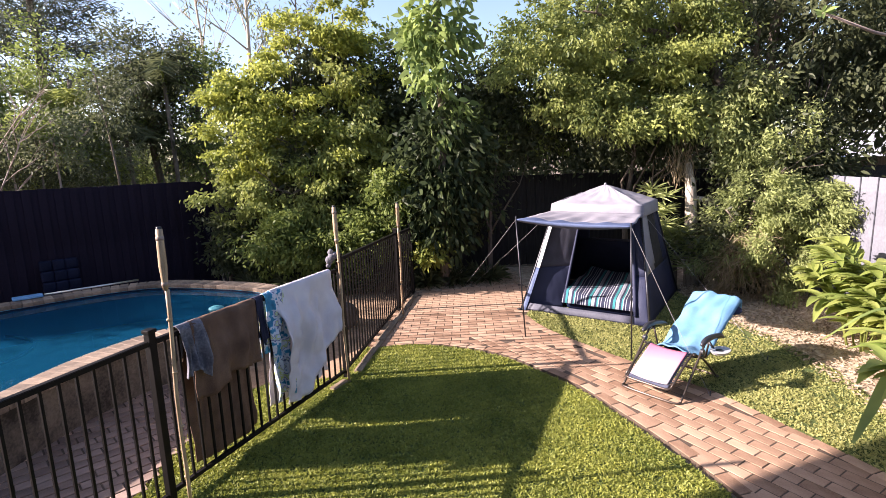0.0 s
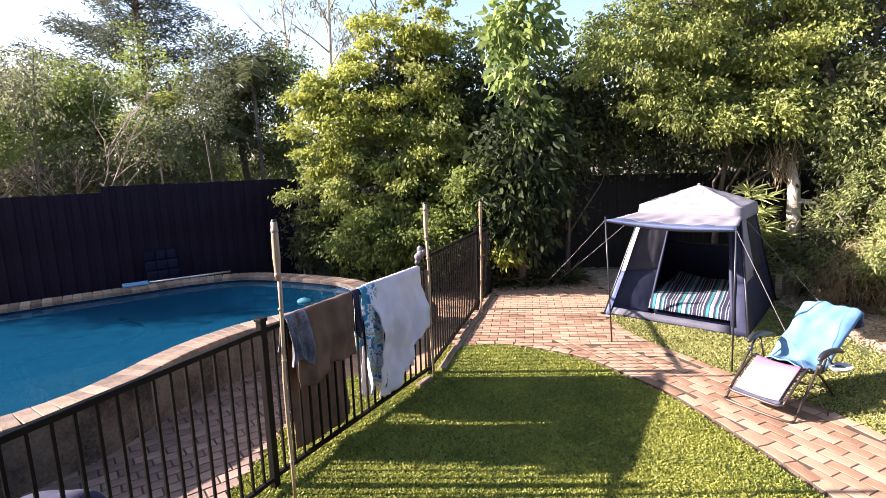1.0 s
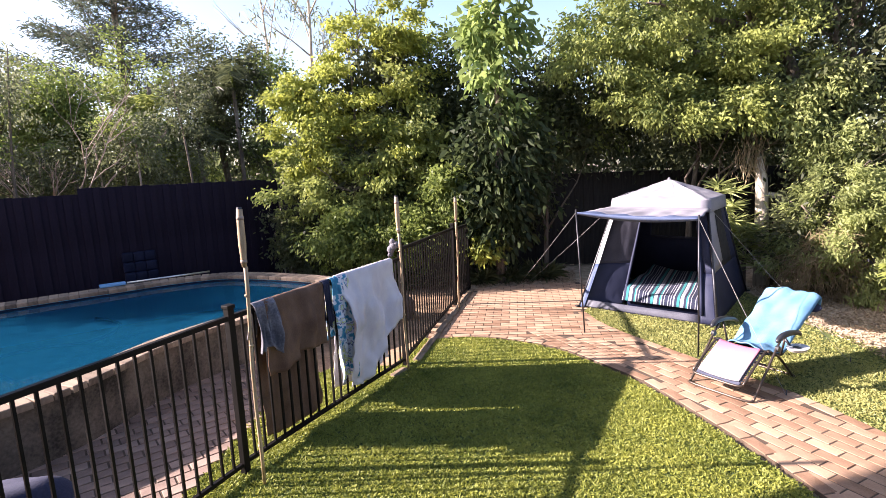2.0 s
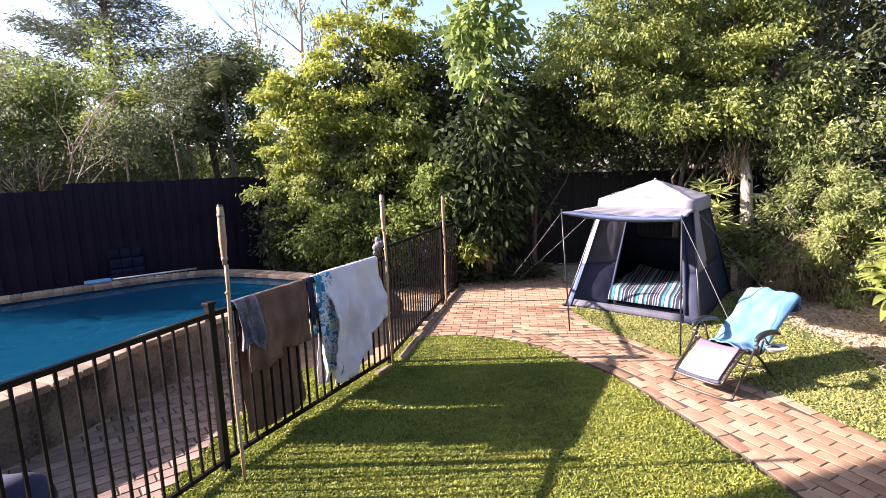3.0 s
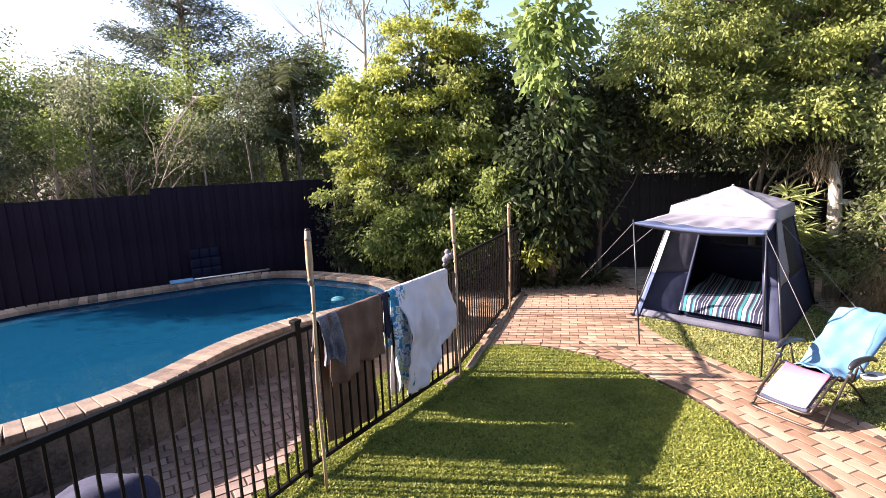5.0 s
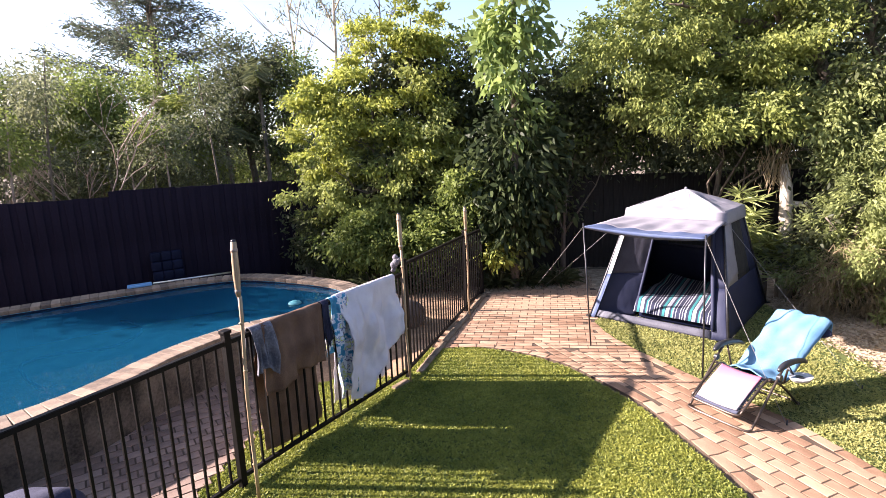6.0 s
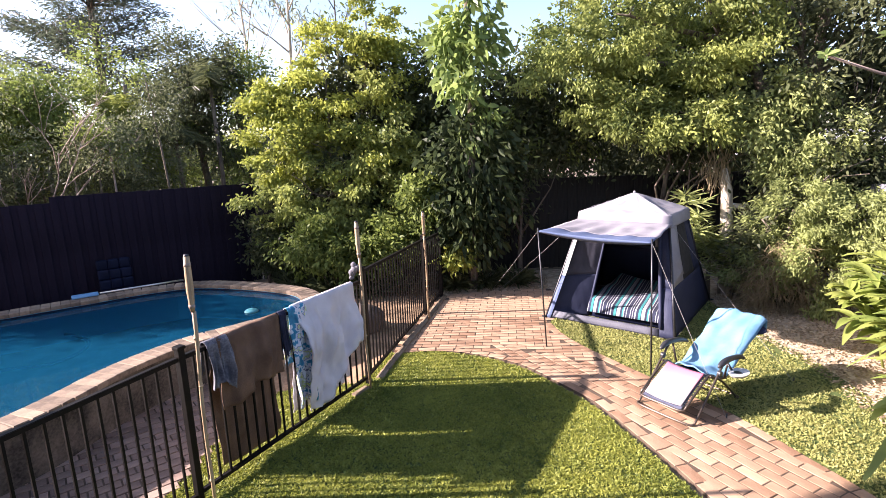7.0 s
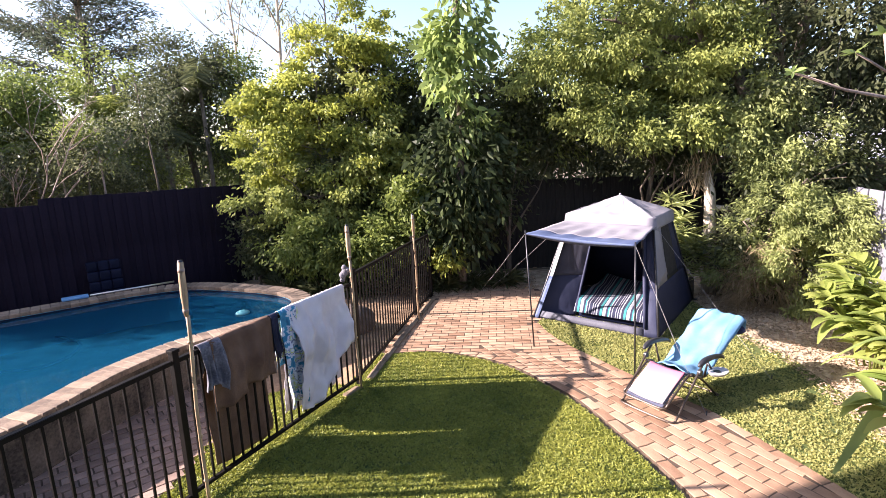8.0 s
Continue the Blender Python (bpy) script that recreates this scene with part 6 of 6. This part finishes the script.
# thin gum trunks and a leafless shrub
def bare_tree(at, h, seed, m, label, lean=0.0, twigs=9, tuft=0, name="gum_tree", r=0.07):
    e = thing(name, (at[0], at[1], 0), label, "tree", "trees beyond the fence")
    rg = random.Random(seed)
    top = Vector((at[0] + lean, at[1], h))
    pts = [Vector((at[0], at[1], -0.05)), Vector((at[0] + lean * 0.3, at[1], h * 0.35)), Vector((at[0] + lean * 0.55 + 0.1, at[1], h * 0.68)), top]
    tube("trunk", smooth_curve(pts, 4), [r * (1 - 0.8 * i / 12) for i in range(13)], m, e, 8)
    runs = []
    tips = []
    cur = smooth_curve(pts, 8)
    for k in range(twigs):
        s = cur[int(len(cur) * (0.45 + 0.5 * k / twigs))]
        a = rg.uniform(0, 6.28)
        L = h * rg.uniform(0.10, 0.2)
        t = s + Vector((math.cos(a) * 0.7, math.sin(a) * 0.7, rg.uniform(0.5, 1.1))) * L
        runs.append(([s, s.lerp(t, 0.5) + Vector((0, 0, 0.04)), t], [r * 0.3, r * 0.2, 0.008]))
        tips.append(t)
        for _ in range(3):
            q = t + Vector((rg.uniform(-1, 1), rg.uniform(-1, 1), rg.uniform(0, 1))) * L * 0.45
            runs.append(([s.lerp(t, 0.6), q], [r * 0.14, 0.005]))
            tips.append(q)
    tubes("branching", runs, m, e, 5)
    if tuft:
        rn = np.random.default_rng(seed)
        tp_ = np.array([tuple(t) for t in tips])
        k = rn.integers(0, len(tp_), tuft)
        p = tp_[k] + rn.normal(0, 0.16, (tuft, 3))
        quads_mesh("crown", leaf_faces(rn, p, np.tile([0, 0, -0.3], (tuft, 1)), 0.15, 0.03, 0.6, 0.7), M_LEAF_GUM, e)


bare_tree((-5.3, 15.0), 8.6, 61, M_PALEBARK, "thin pale gum tree with sparse branches", lean=-0.3)
bare_tree((-4.3, 15.0), 9.0, 62, M_PALEBARK, "tall gum tree with tufted grey-green leaves", lean=0.2, tuft=1500, twigs=12, r=0.09)
bare_tree((-2.9, 14.6), 7.4, 66, M_BARK, "slim gum tree with sparse leaves", lean=0.2, tuft=700, twigs=10, r=0.06)


def bare_shrub(at, h, seed, stems, spread, label):
    """Leafless shrub: stems fan from the base and fork three times."""
    e = thing("bare_shrub", (at[0], at[1], 0), label, "shrub", "leafless shrubs beyond the fence")
    rg = random.Random(seed)
    trunks, twigs = [], []

    def fork(p, d, L, r, depth):
        q = p + d * L
        mid = p.lerp(q, 0.5) + Vector((rg.uniform(-1, 1), rg.uniform(-1, 1), rg.uniform(-1, 1))) * L * 0.07
        (trunks if depth == 0 else twigs).append(([p, mid, q], [r, r * 0.85, r * 0.65]))
        if depth < 4:
            for _ in range(3 if depth < 3 else 2):
                nd = (d + Vector((rg.uniform(-1, 1), rg.uniform(-1, 1), rg.uniform(-0.35, 0.6))) * 0.65).normalized()
                fork(mid.lerp(q, rg.uniform(0.2, 1.0)), nd, L * rg.uniform(0.5, 0.8), r * 0.6, depth + 1)

    for k in range(stems):
        a = rg.uniform(0, 6.28)
        d = Vector((math.cos(a) * spread, math.sin(a) * spread, 1.0)).normalized()
        fork(Vector((at[0], at[1], -0.04)) + d * 0.03 * k, d, h * rg.uniform(0.34, 0.48), 0.026, 0)
    tubes("stem_clump", trunks, M_TWIG, e, 6)
    tubes("branching", twigs, M_TWIG, e, 4)


bare_shrub((-7.6, 9.3), 3.9, 63, 3, 0.30, "leafless twiggy shrub beyond the fence")
bare_shrub((-9.3, 8.2), 3.4, 65, 3, 0.4, "leafless pinkish shrub beyond the fence")

# slender canes and stems standing close behind the black fence
rs = random.Random(71)
for k in range(9):
    x = -9.6 + 3.9 * k / 8 + rs.uniform(-0.2, 0.2)
    y = 0.83 * (x + 9.6) + 6.4 + rs.uniform(0.6, 1.6)
    h = rs.uniform(2.8, 4.6)
    e = thing("sapling", (x, y, 0), "slender leafy sapling behind the black fence", "tree", "saplings behind the fence")
    tube("trunk", smooth_curve([(x, y, -0.05), (x + rs.uniform(-0.1, 0.1), y, h * 0.5), (x + rs.uniform(-0.3, 0.3), y, h)], 4), [0.03, 0.028, 0.027, 0.025, 0.023, 0.02, 0.017, 0.013, 0.008], M_TWIG if k % 2 else M_BARK, e, 7)
    foliage("crown", 300 + k, [(x, y, h * 0.86, 0.45, 0.4, h * 0.16)], 14, 1600, 0.075, 0.03, (0.14, 0.13, 0.11), (M_LEAF_GREEN, M_LEAF_GUM, M_LEAF_DARK_SHADE)[k % 3], e)

# tangled bare vine stems hanging by the grey fence
vt = thing("hanging_vine", (6.5, 7.6, 0), "tangle of bare grey vine stems hanging from the trees", "vine")
runs = []
for k in range(20):
    x, y = 6.1 + rs.uniform(0, 1.3), 7.9 + rs.uniform(-0.4, 0.6)
    z1 = rs.uniform(2.6, 4.2)
    runs.append((smooth_curve([(x, y, z1), (x + rs.uniform(-0.3, 0.3), y, z1 * 0.7), (x + rs.uniform(-0.5, 0.5), y + 0.1, z1 * 0.45), (x + rs.uniform(-0.5, 0.6), y, rs.uniform(0.0, 0.9))], 5), [0.005] * 15 + [0.003]))
tubes("stem_tangle", runs, M_VINE, vt, 5)

# woods that close the distance
rw = np.random.default_rng(80)
cl = []
for k in range(420):
    a = rw.uniform(0, 2 * math.pi)
    r = rw.uniform(24, 34)
    cl.append((math.cos(a) * r, 5 + math.sin(a) * r, rw.uniform(0.3, 3.2 + 5.0 * max(math.cos(a - 0.5), 0.0))))
cl = np.array(cl)
k = rw.integers(0, len(cl), 30000)
pw = cl[k] + rw.normal(0, 1, (30000, 3)) * [1.1, 1.1, 0.8]
pw[:, 2] = np.maximum(pw[:, 2], 0.1)
tagged(quads_mesh("woods", leaf_faces(rw, pw, np.zeros((30000, 3)), 0.55, 0.3, 0.2, 1.0), M_LEAF_DARK_SHADE), "dark belt of distant trees round the yard", "woods", kind="stuff")

# long dry cane arching over the back fence
cane = thing("dry_cane", (4.75, 9.7, 0), "long pale dry cane arching out of the foliage", "branch")
tube("stalk", smooth_curve([(4.75, 9.7, -0.03), (4.8, 9.6, 1.8), (4.55, 9.2, 2.95), (3.9, 8.95, 3.06), (3.2, 8.9, 2.98), (2.85, 8.9, 2.86), (2.66, 8.9, 2.74)], 5), [0.014] * 15 + [0.011] * 15 + [0.005], M_TWIG, cane, 6)

# ---- neighbour's house beyond the side fence ----
nb = thing("neighbour_house", (12.6, 14.6, 0), "neighbouring house with dark walls and a pale roof", "house")
part("wall", box_bm(12.6, 15.4, 1.0, 7.0, 3.6, 2.1), M_BARK, nb)
bmr = bmesh.new()
vs = [bmr.verts.new(q) for q in ((9.2, 12.8, 2.0), (16.6, 12.8, 2.0), (16.6, 17.6, 2.0), (9.2, 17.6, 2.0), (11.0, 15.2, 2.75), (14.5, 15.2, 2.75))]
for q in ((0, 1, 5, 4), (1, 2, 5), (2, 3, 4, 5), (3, 0, 4), (3, 2, 1, 0)):
    bmr.faces.new([vs[k] for k in q])
part("roof", bmr, M_ROOF, nb)
for x in (10.4, 12.6, 14.8):
    w = part("window", box_bm(x, 13.185, 1.3, 1.1, 0.06, 0.9, bevel=0.01), M_TENT_MESH, nb)
    part("window_sill", box_bm(x, 13.15, 0.82, 1.2, 0.12, 0.05, bevel=0.01), M_PAINTWALL, w)

# ---- own house: wall and deck behind the viewer, unseen wing added as shadow caster ----
hw = tagged(part("wall_house", box_bm(0.9, -3.2, 2.1, 7.0, 0.25, 4.2, 0, 0.01), M_PAINTWALL), "painted house wall behind the deck", "wall", kind="structure")
dk = thing("deck", (0.3, -1.5, 0), "raised timber deck along the house", "deck", kind="structure")
for k in range(24):
    part("plank", box_bm(0.6, -3.0 + k * 0.142, 0.68, 5.4, 0.135, 0.03, 0, 0.004), M_DECK, dk)
for x in (-2.0, 0.6, 3.1):
    for y in (-2.8, -1.2, 0.2):
        part("stump", box_bm(x, y, 0.31, 0.1, 0.1, 0.7), M_DECK, dk)
# added block out of view; its eave throws the shadow on the near path
wing = thing("unseen_shadow_wing", (-7.0, -0.5, 0), "unseen house wing added to cast a shadow across the path", "house", kind="structure")
part("wall", box_bm(-6.6, -1.68, 2.05, 4.6, 5.0, 4.1, 0.284, 0.01), M_PAINTWALL, wing)
# outline set by where the shadow edge must fall
roof_poly = [(-3.9, 3.55), (-9.66, 1.87), (-8.0, -4.93), (-2.24, -3.25)]
slab("roof", roof_poly, 4.1, 4.28, M_ROOF, wing)


# ---- brick coping, pavers and path: single bricks last ----
def brick_mesh(name, sx, sy, sz, material, bev=0.002):
    """A worn paver: a low block with chamfered, slightly uneven top edges."""
    rg = random.Random(name + str(sx))
    b = bev
    V = []
    for (x, y) in ((-1, -1), (1, -1), (1, 1), (-1, 1)):
        V.append((x * sx / 2, y * sy / 2, -sz))
    for (x, y) in ((-1, -1), (1, -1), (1, 1), (-1, 1)):
        V.append((x * sx / 2, y * sy / 2, -b))
    for (x, y) in ((-1, -1), (1, -1), (1, 1), (-1, 1)):
        V.append((x * (sx / 2 - b) + rg.uniform(-1, 1) * 0.002, y * (sy / 2 - b) + rg.uniform(-1, 1) * 0.002, 0))
    F = [(8, 9, 10, 11)]
    for i in range(4):
        j = (i + 1) % 4
        F += [(i, j, 4 + j, 4 + i), (4 + i, 4 + j, 8 + j, 8 + i)]
    me = bpy.data.meshes.new(name)
    me.from_pydata(V, [], F)
    me.materials.append(material)
    return me


def lay(name, me_list, places, parent, cap, rest_label):
    """Bricks as single pieces up to cap, the rest joined."""
    rg = random.Random(99)
    rest = []
    for i, (x, y, z, rz) in enumerate(places):
        tilt = Euler((rg.uniform(-0.008, 0.008), rg.uniform(-0.008, 0.008), rz + rg.uniform(-0.022, 0.022)))
        m = Matrix.Translation((x, y, z + rg.uniform(-0.0012, 0.0012))) @ tilt.to_matrix().to_4x4()
        me = me_list[rg.randrange(len(me_list))]
        if i < cap:
            ob = new(name, me)
            ob.matrix_basis = m
            fix_parent(ob, parent)
        else:
            rest.append((me, m))
    if rest:
        V, F = [], []
        for me, m in rest:
            o = len(V)
            V += [m @ v.co for v in me.vertices]
            F += [tuple(k + o for k in p.vertices) for p in me.polygons]
        ob = obj(name + "s", V, F, me_list[0].materials[0], parent, rest_label)
        tagged(ob, kind="stuff")


# coping round the pool rim
cop = [brick_mesh("coping_brick", 0.113, 0.285, 0.055, M_COPING, 0.007) for _ in range(3)]
ring_len, acc, places = 0.0, 0.0, []
mid = inset(POOL, 0.115)
for i in range(len(mid)):
    a, b = mid[i], mid[(i + 1) % len(mid)]
    seg = (b - a).length
    while acc < seg:
        p = a.lerp(b, acc / seg)
        t = (b - a).normalized()
        places.append((p.x, p.y, RIM, math.atan2(t.y, t.x)))
        acc += 0.116
    acc -= seg
places.sort(key=lambda q: q[1] - 0.6 * q[0])
lay("coping_brick", cop, places, pool, 300, "")

# path and patio
path = thing("brick_path", (2.3, 4.6, 0), "salmon clay brick path widening to a small patio", "path", kind="structure")
path_poly = [(p.x, p.y) for p in INNER] + [(p.x, p.y) for p in OUTER[::-1]] + [(1.95, 7.5), (2.25, 8.3), (2.1, 8.95), (1.05, 8.85), (0.22, 8.66), (-0.10, 7.60), (-0.36, 6.2)]
obj_base = slab("sand_bed", path_poly, -0.055, -0.0005, M_SAND, path, "sandy joints between the bricks")
pav = [brick_mesh("brick", 0.219, 0.104, 0.05, M_BRICK) for _ in range(4)]
places = []


def gap_to(line, x, y):
    """Distance from a place to a polyline in plan."""
    best, q = 9.0, Vector((x, y, 0))
    for a, b in zip(line[:-1], line[1:]):
        a, b = Vector((a.x, a.y, 0)), Vector((b.x, b.y, 0))
        t = max(0.0, min(1.0, (q - a).dot(b - a) / (b - a).length_squared))
        best = min(best, (q - a.lerp(b, t)).length)
    return best


def border(line, side):
    """A course of bricks end to end along the edge, set inside it."""
    out, acc = [], 0.115
    for a, b in zip(line[:-1], line[1:]):
        a, b = Vector((a.x, a.y, 0)), Vector((b.x, b.y, 0))
        seg, t = (b - a).length, (b - a).normalized()
        while acc < seg:
            p = a + t * acc + Vector((-t.y, t.x, 0)) * (0.055 * side)
            if p.y > 1.9:
                out.append((p.x, p.y, 0.004, math.atan2(t.y, t.x)))
            acc += 0.230
        acc -= seg
    return out


places += border(INNER, 1) + border(OUTER, -1)
EDGE = 0.105
pd = Vector((0.47, -0.88, 0)).normalized()
pn = Vector((-pd.y, pd.x, 0))
org = Vector((1.5, 5.2, 0))
split = lambda x, y: y < 6.02 - 0.62 * (x - 0.9) + 0.3 if x > 0.9 else False
for r in range(-30, 40):
    for c in range(-26, 26):
        p = org + pn * (r * 0.1145) + pd * ((c + 0.5 * (r % 2)) * 0.229)
        if inside(path_poly, p.x, p.y) and split(p.x, p.y) and p.y > 1.9 and min(gap_to(INNER, p.x, p.y), gap_to(OUTER, p.x, p.y)) > EDGE:
            places.append((p.x, p.y, 0.003, math.atan2(pd.y, pd.x)))
qd = Vector((0.995, -0.10, 0)).normalized()
qn = Vector((-qd.y, qd.x, 0))
for r in range(-10, 36):
    for c in range(-14, 18):
        p = Vector((0.2, 5.6, 0)) + qn * (r * 0.1145) + qd * ((c + 0.5 * (r % 2)) * 0.229)
        if inside(path_poly, p.x, p.y) and not split(p.x, p.y) and min(gap_to(INNER, p.x, p.y), gap_to(OUTER, p.x, p.y)) > EDGE:
            places.append((p.x, p.y, 0.003, math.atan2(qd.y, qd.x)))
places.sort(key=lambda q: q[1])
lay("brick", pav, places, path, 300, "salmon clay bricks of the far patio")

# pavers between pool wall and fence
ppave = thing("pool_paving", (-2.2, 3.6, 0), "dull clay brick paving between pool wall and fence", "paving", kind="structure")
pp_poly = [(-2.78, 1.0), (-2.40, 1.9), (-1.92, 2.9), (-1.85, 3.6), (-1.84, 4.4), (-1.74, 5.0), (-2.0, 5.9), (-2.66, 5.55), (-3.0, 4.8), (-3.2, 3.85), (-3.5, 3.26), (-4.0, 2.7), (-4.2, 1.0)]
slab("sand_bed", pp_poly, -0.055, 0.008, M_SAND, ppave, "sandy joints between the pavers")
pp = [brick_mesh("paver", 0.217, 0.102, 0.05, M_BRICK_POOL) for _ in range(3)]
places = []
gd = Vector((0.75, 0.66, 0)).normalized()
gn = Vector((-gd.y, gd.x, 0))
for r in range(-40, 40):
    for c in range(-20, 20):
        p = Vector((-2.4, 3.6, 0)) + gn * (r * 0.115) + gd * ((c + 0.5 * (r % 2)) * 0.231)
        if inside(pp_poly, p.x, p.y):
            places.append((p.x, p.y, 0.014, math.atan2(gd.y, gd.x)))
places.sort(key=lambda q: q[1])
lay("paver", pp, places, ppave, 300, "dull clay pavers beside the pool")
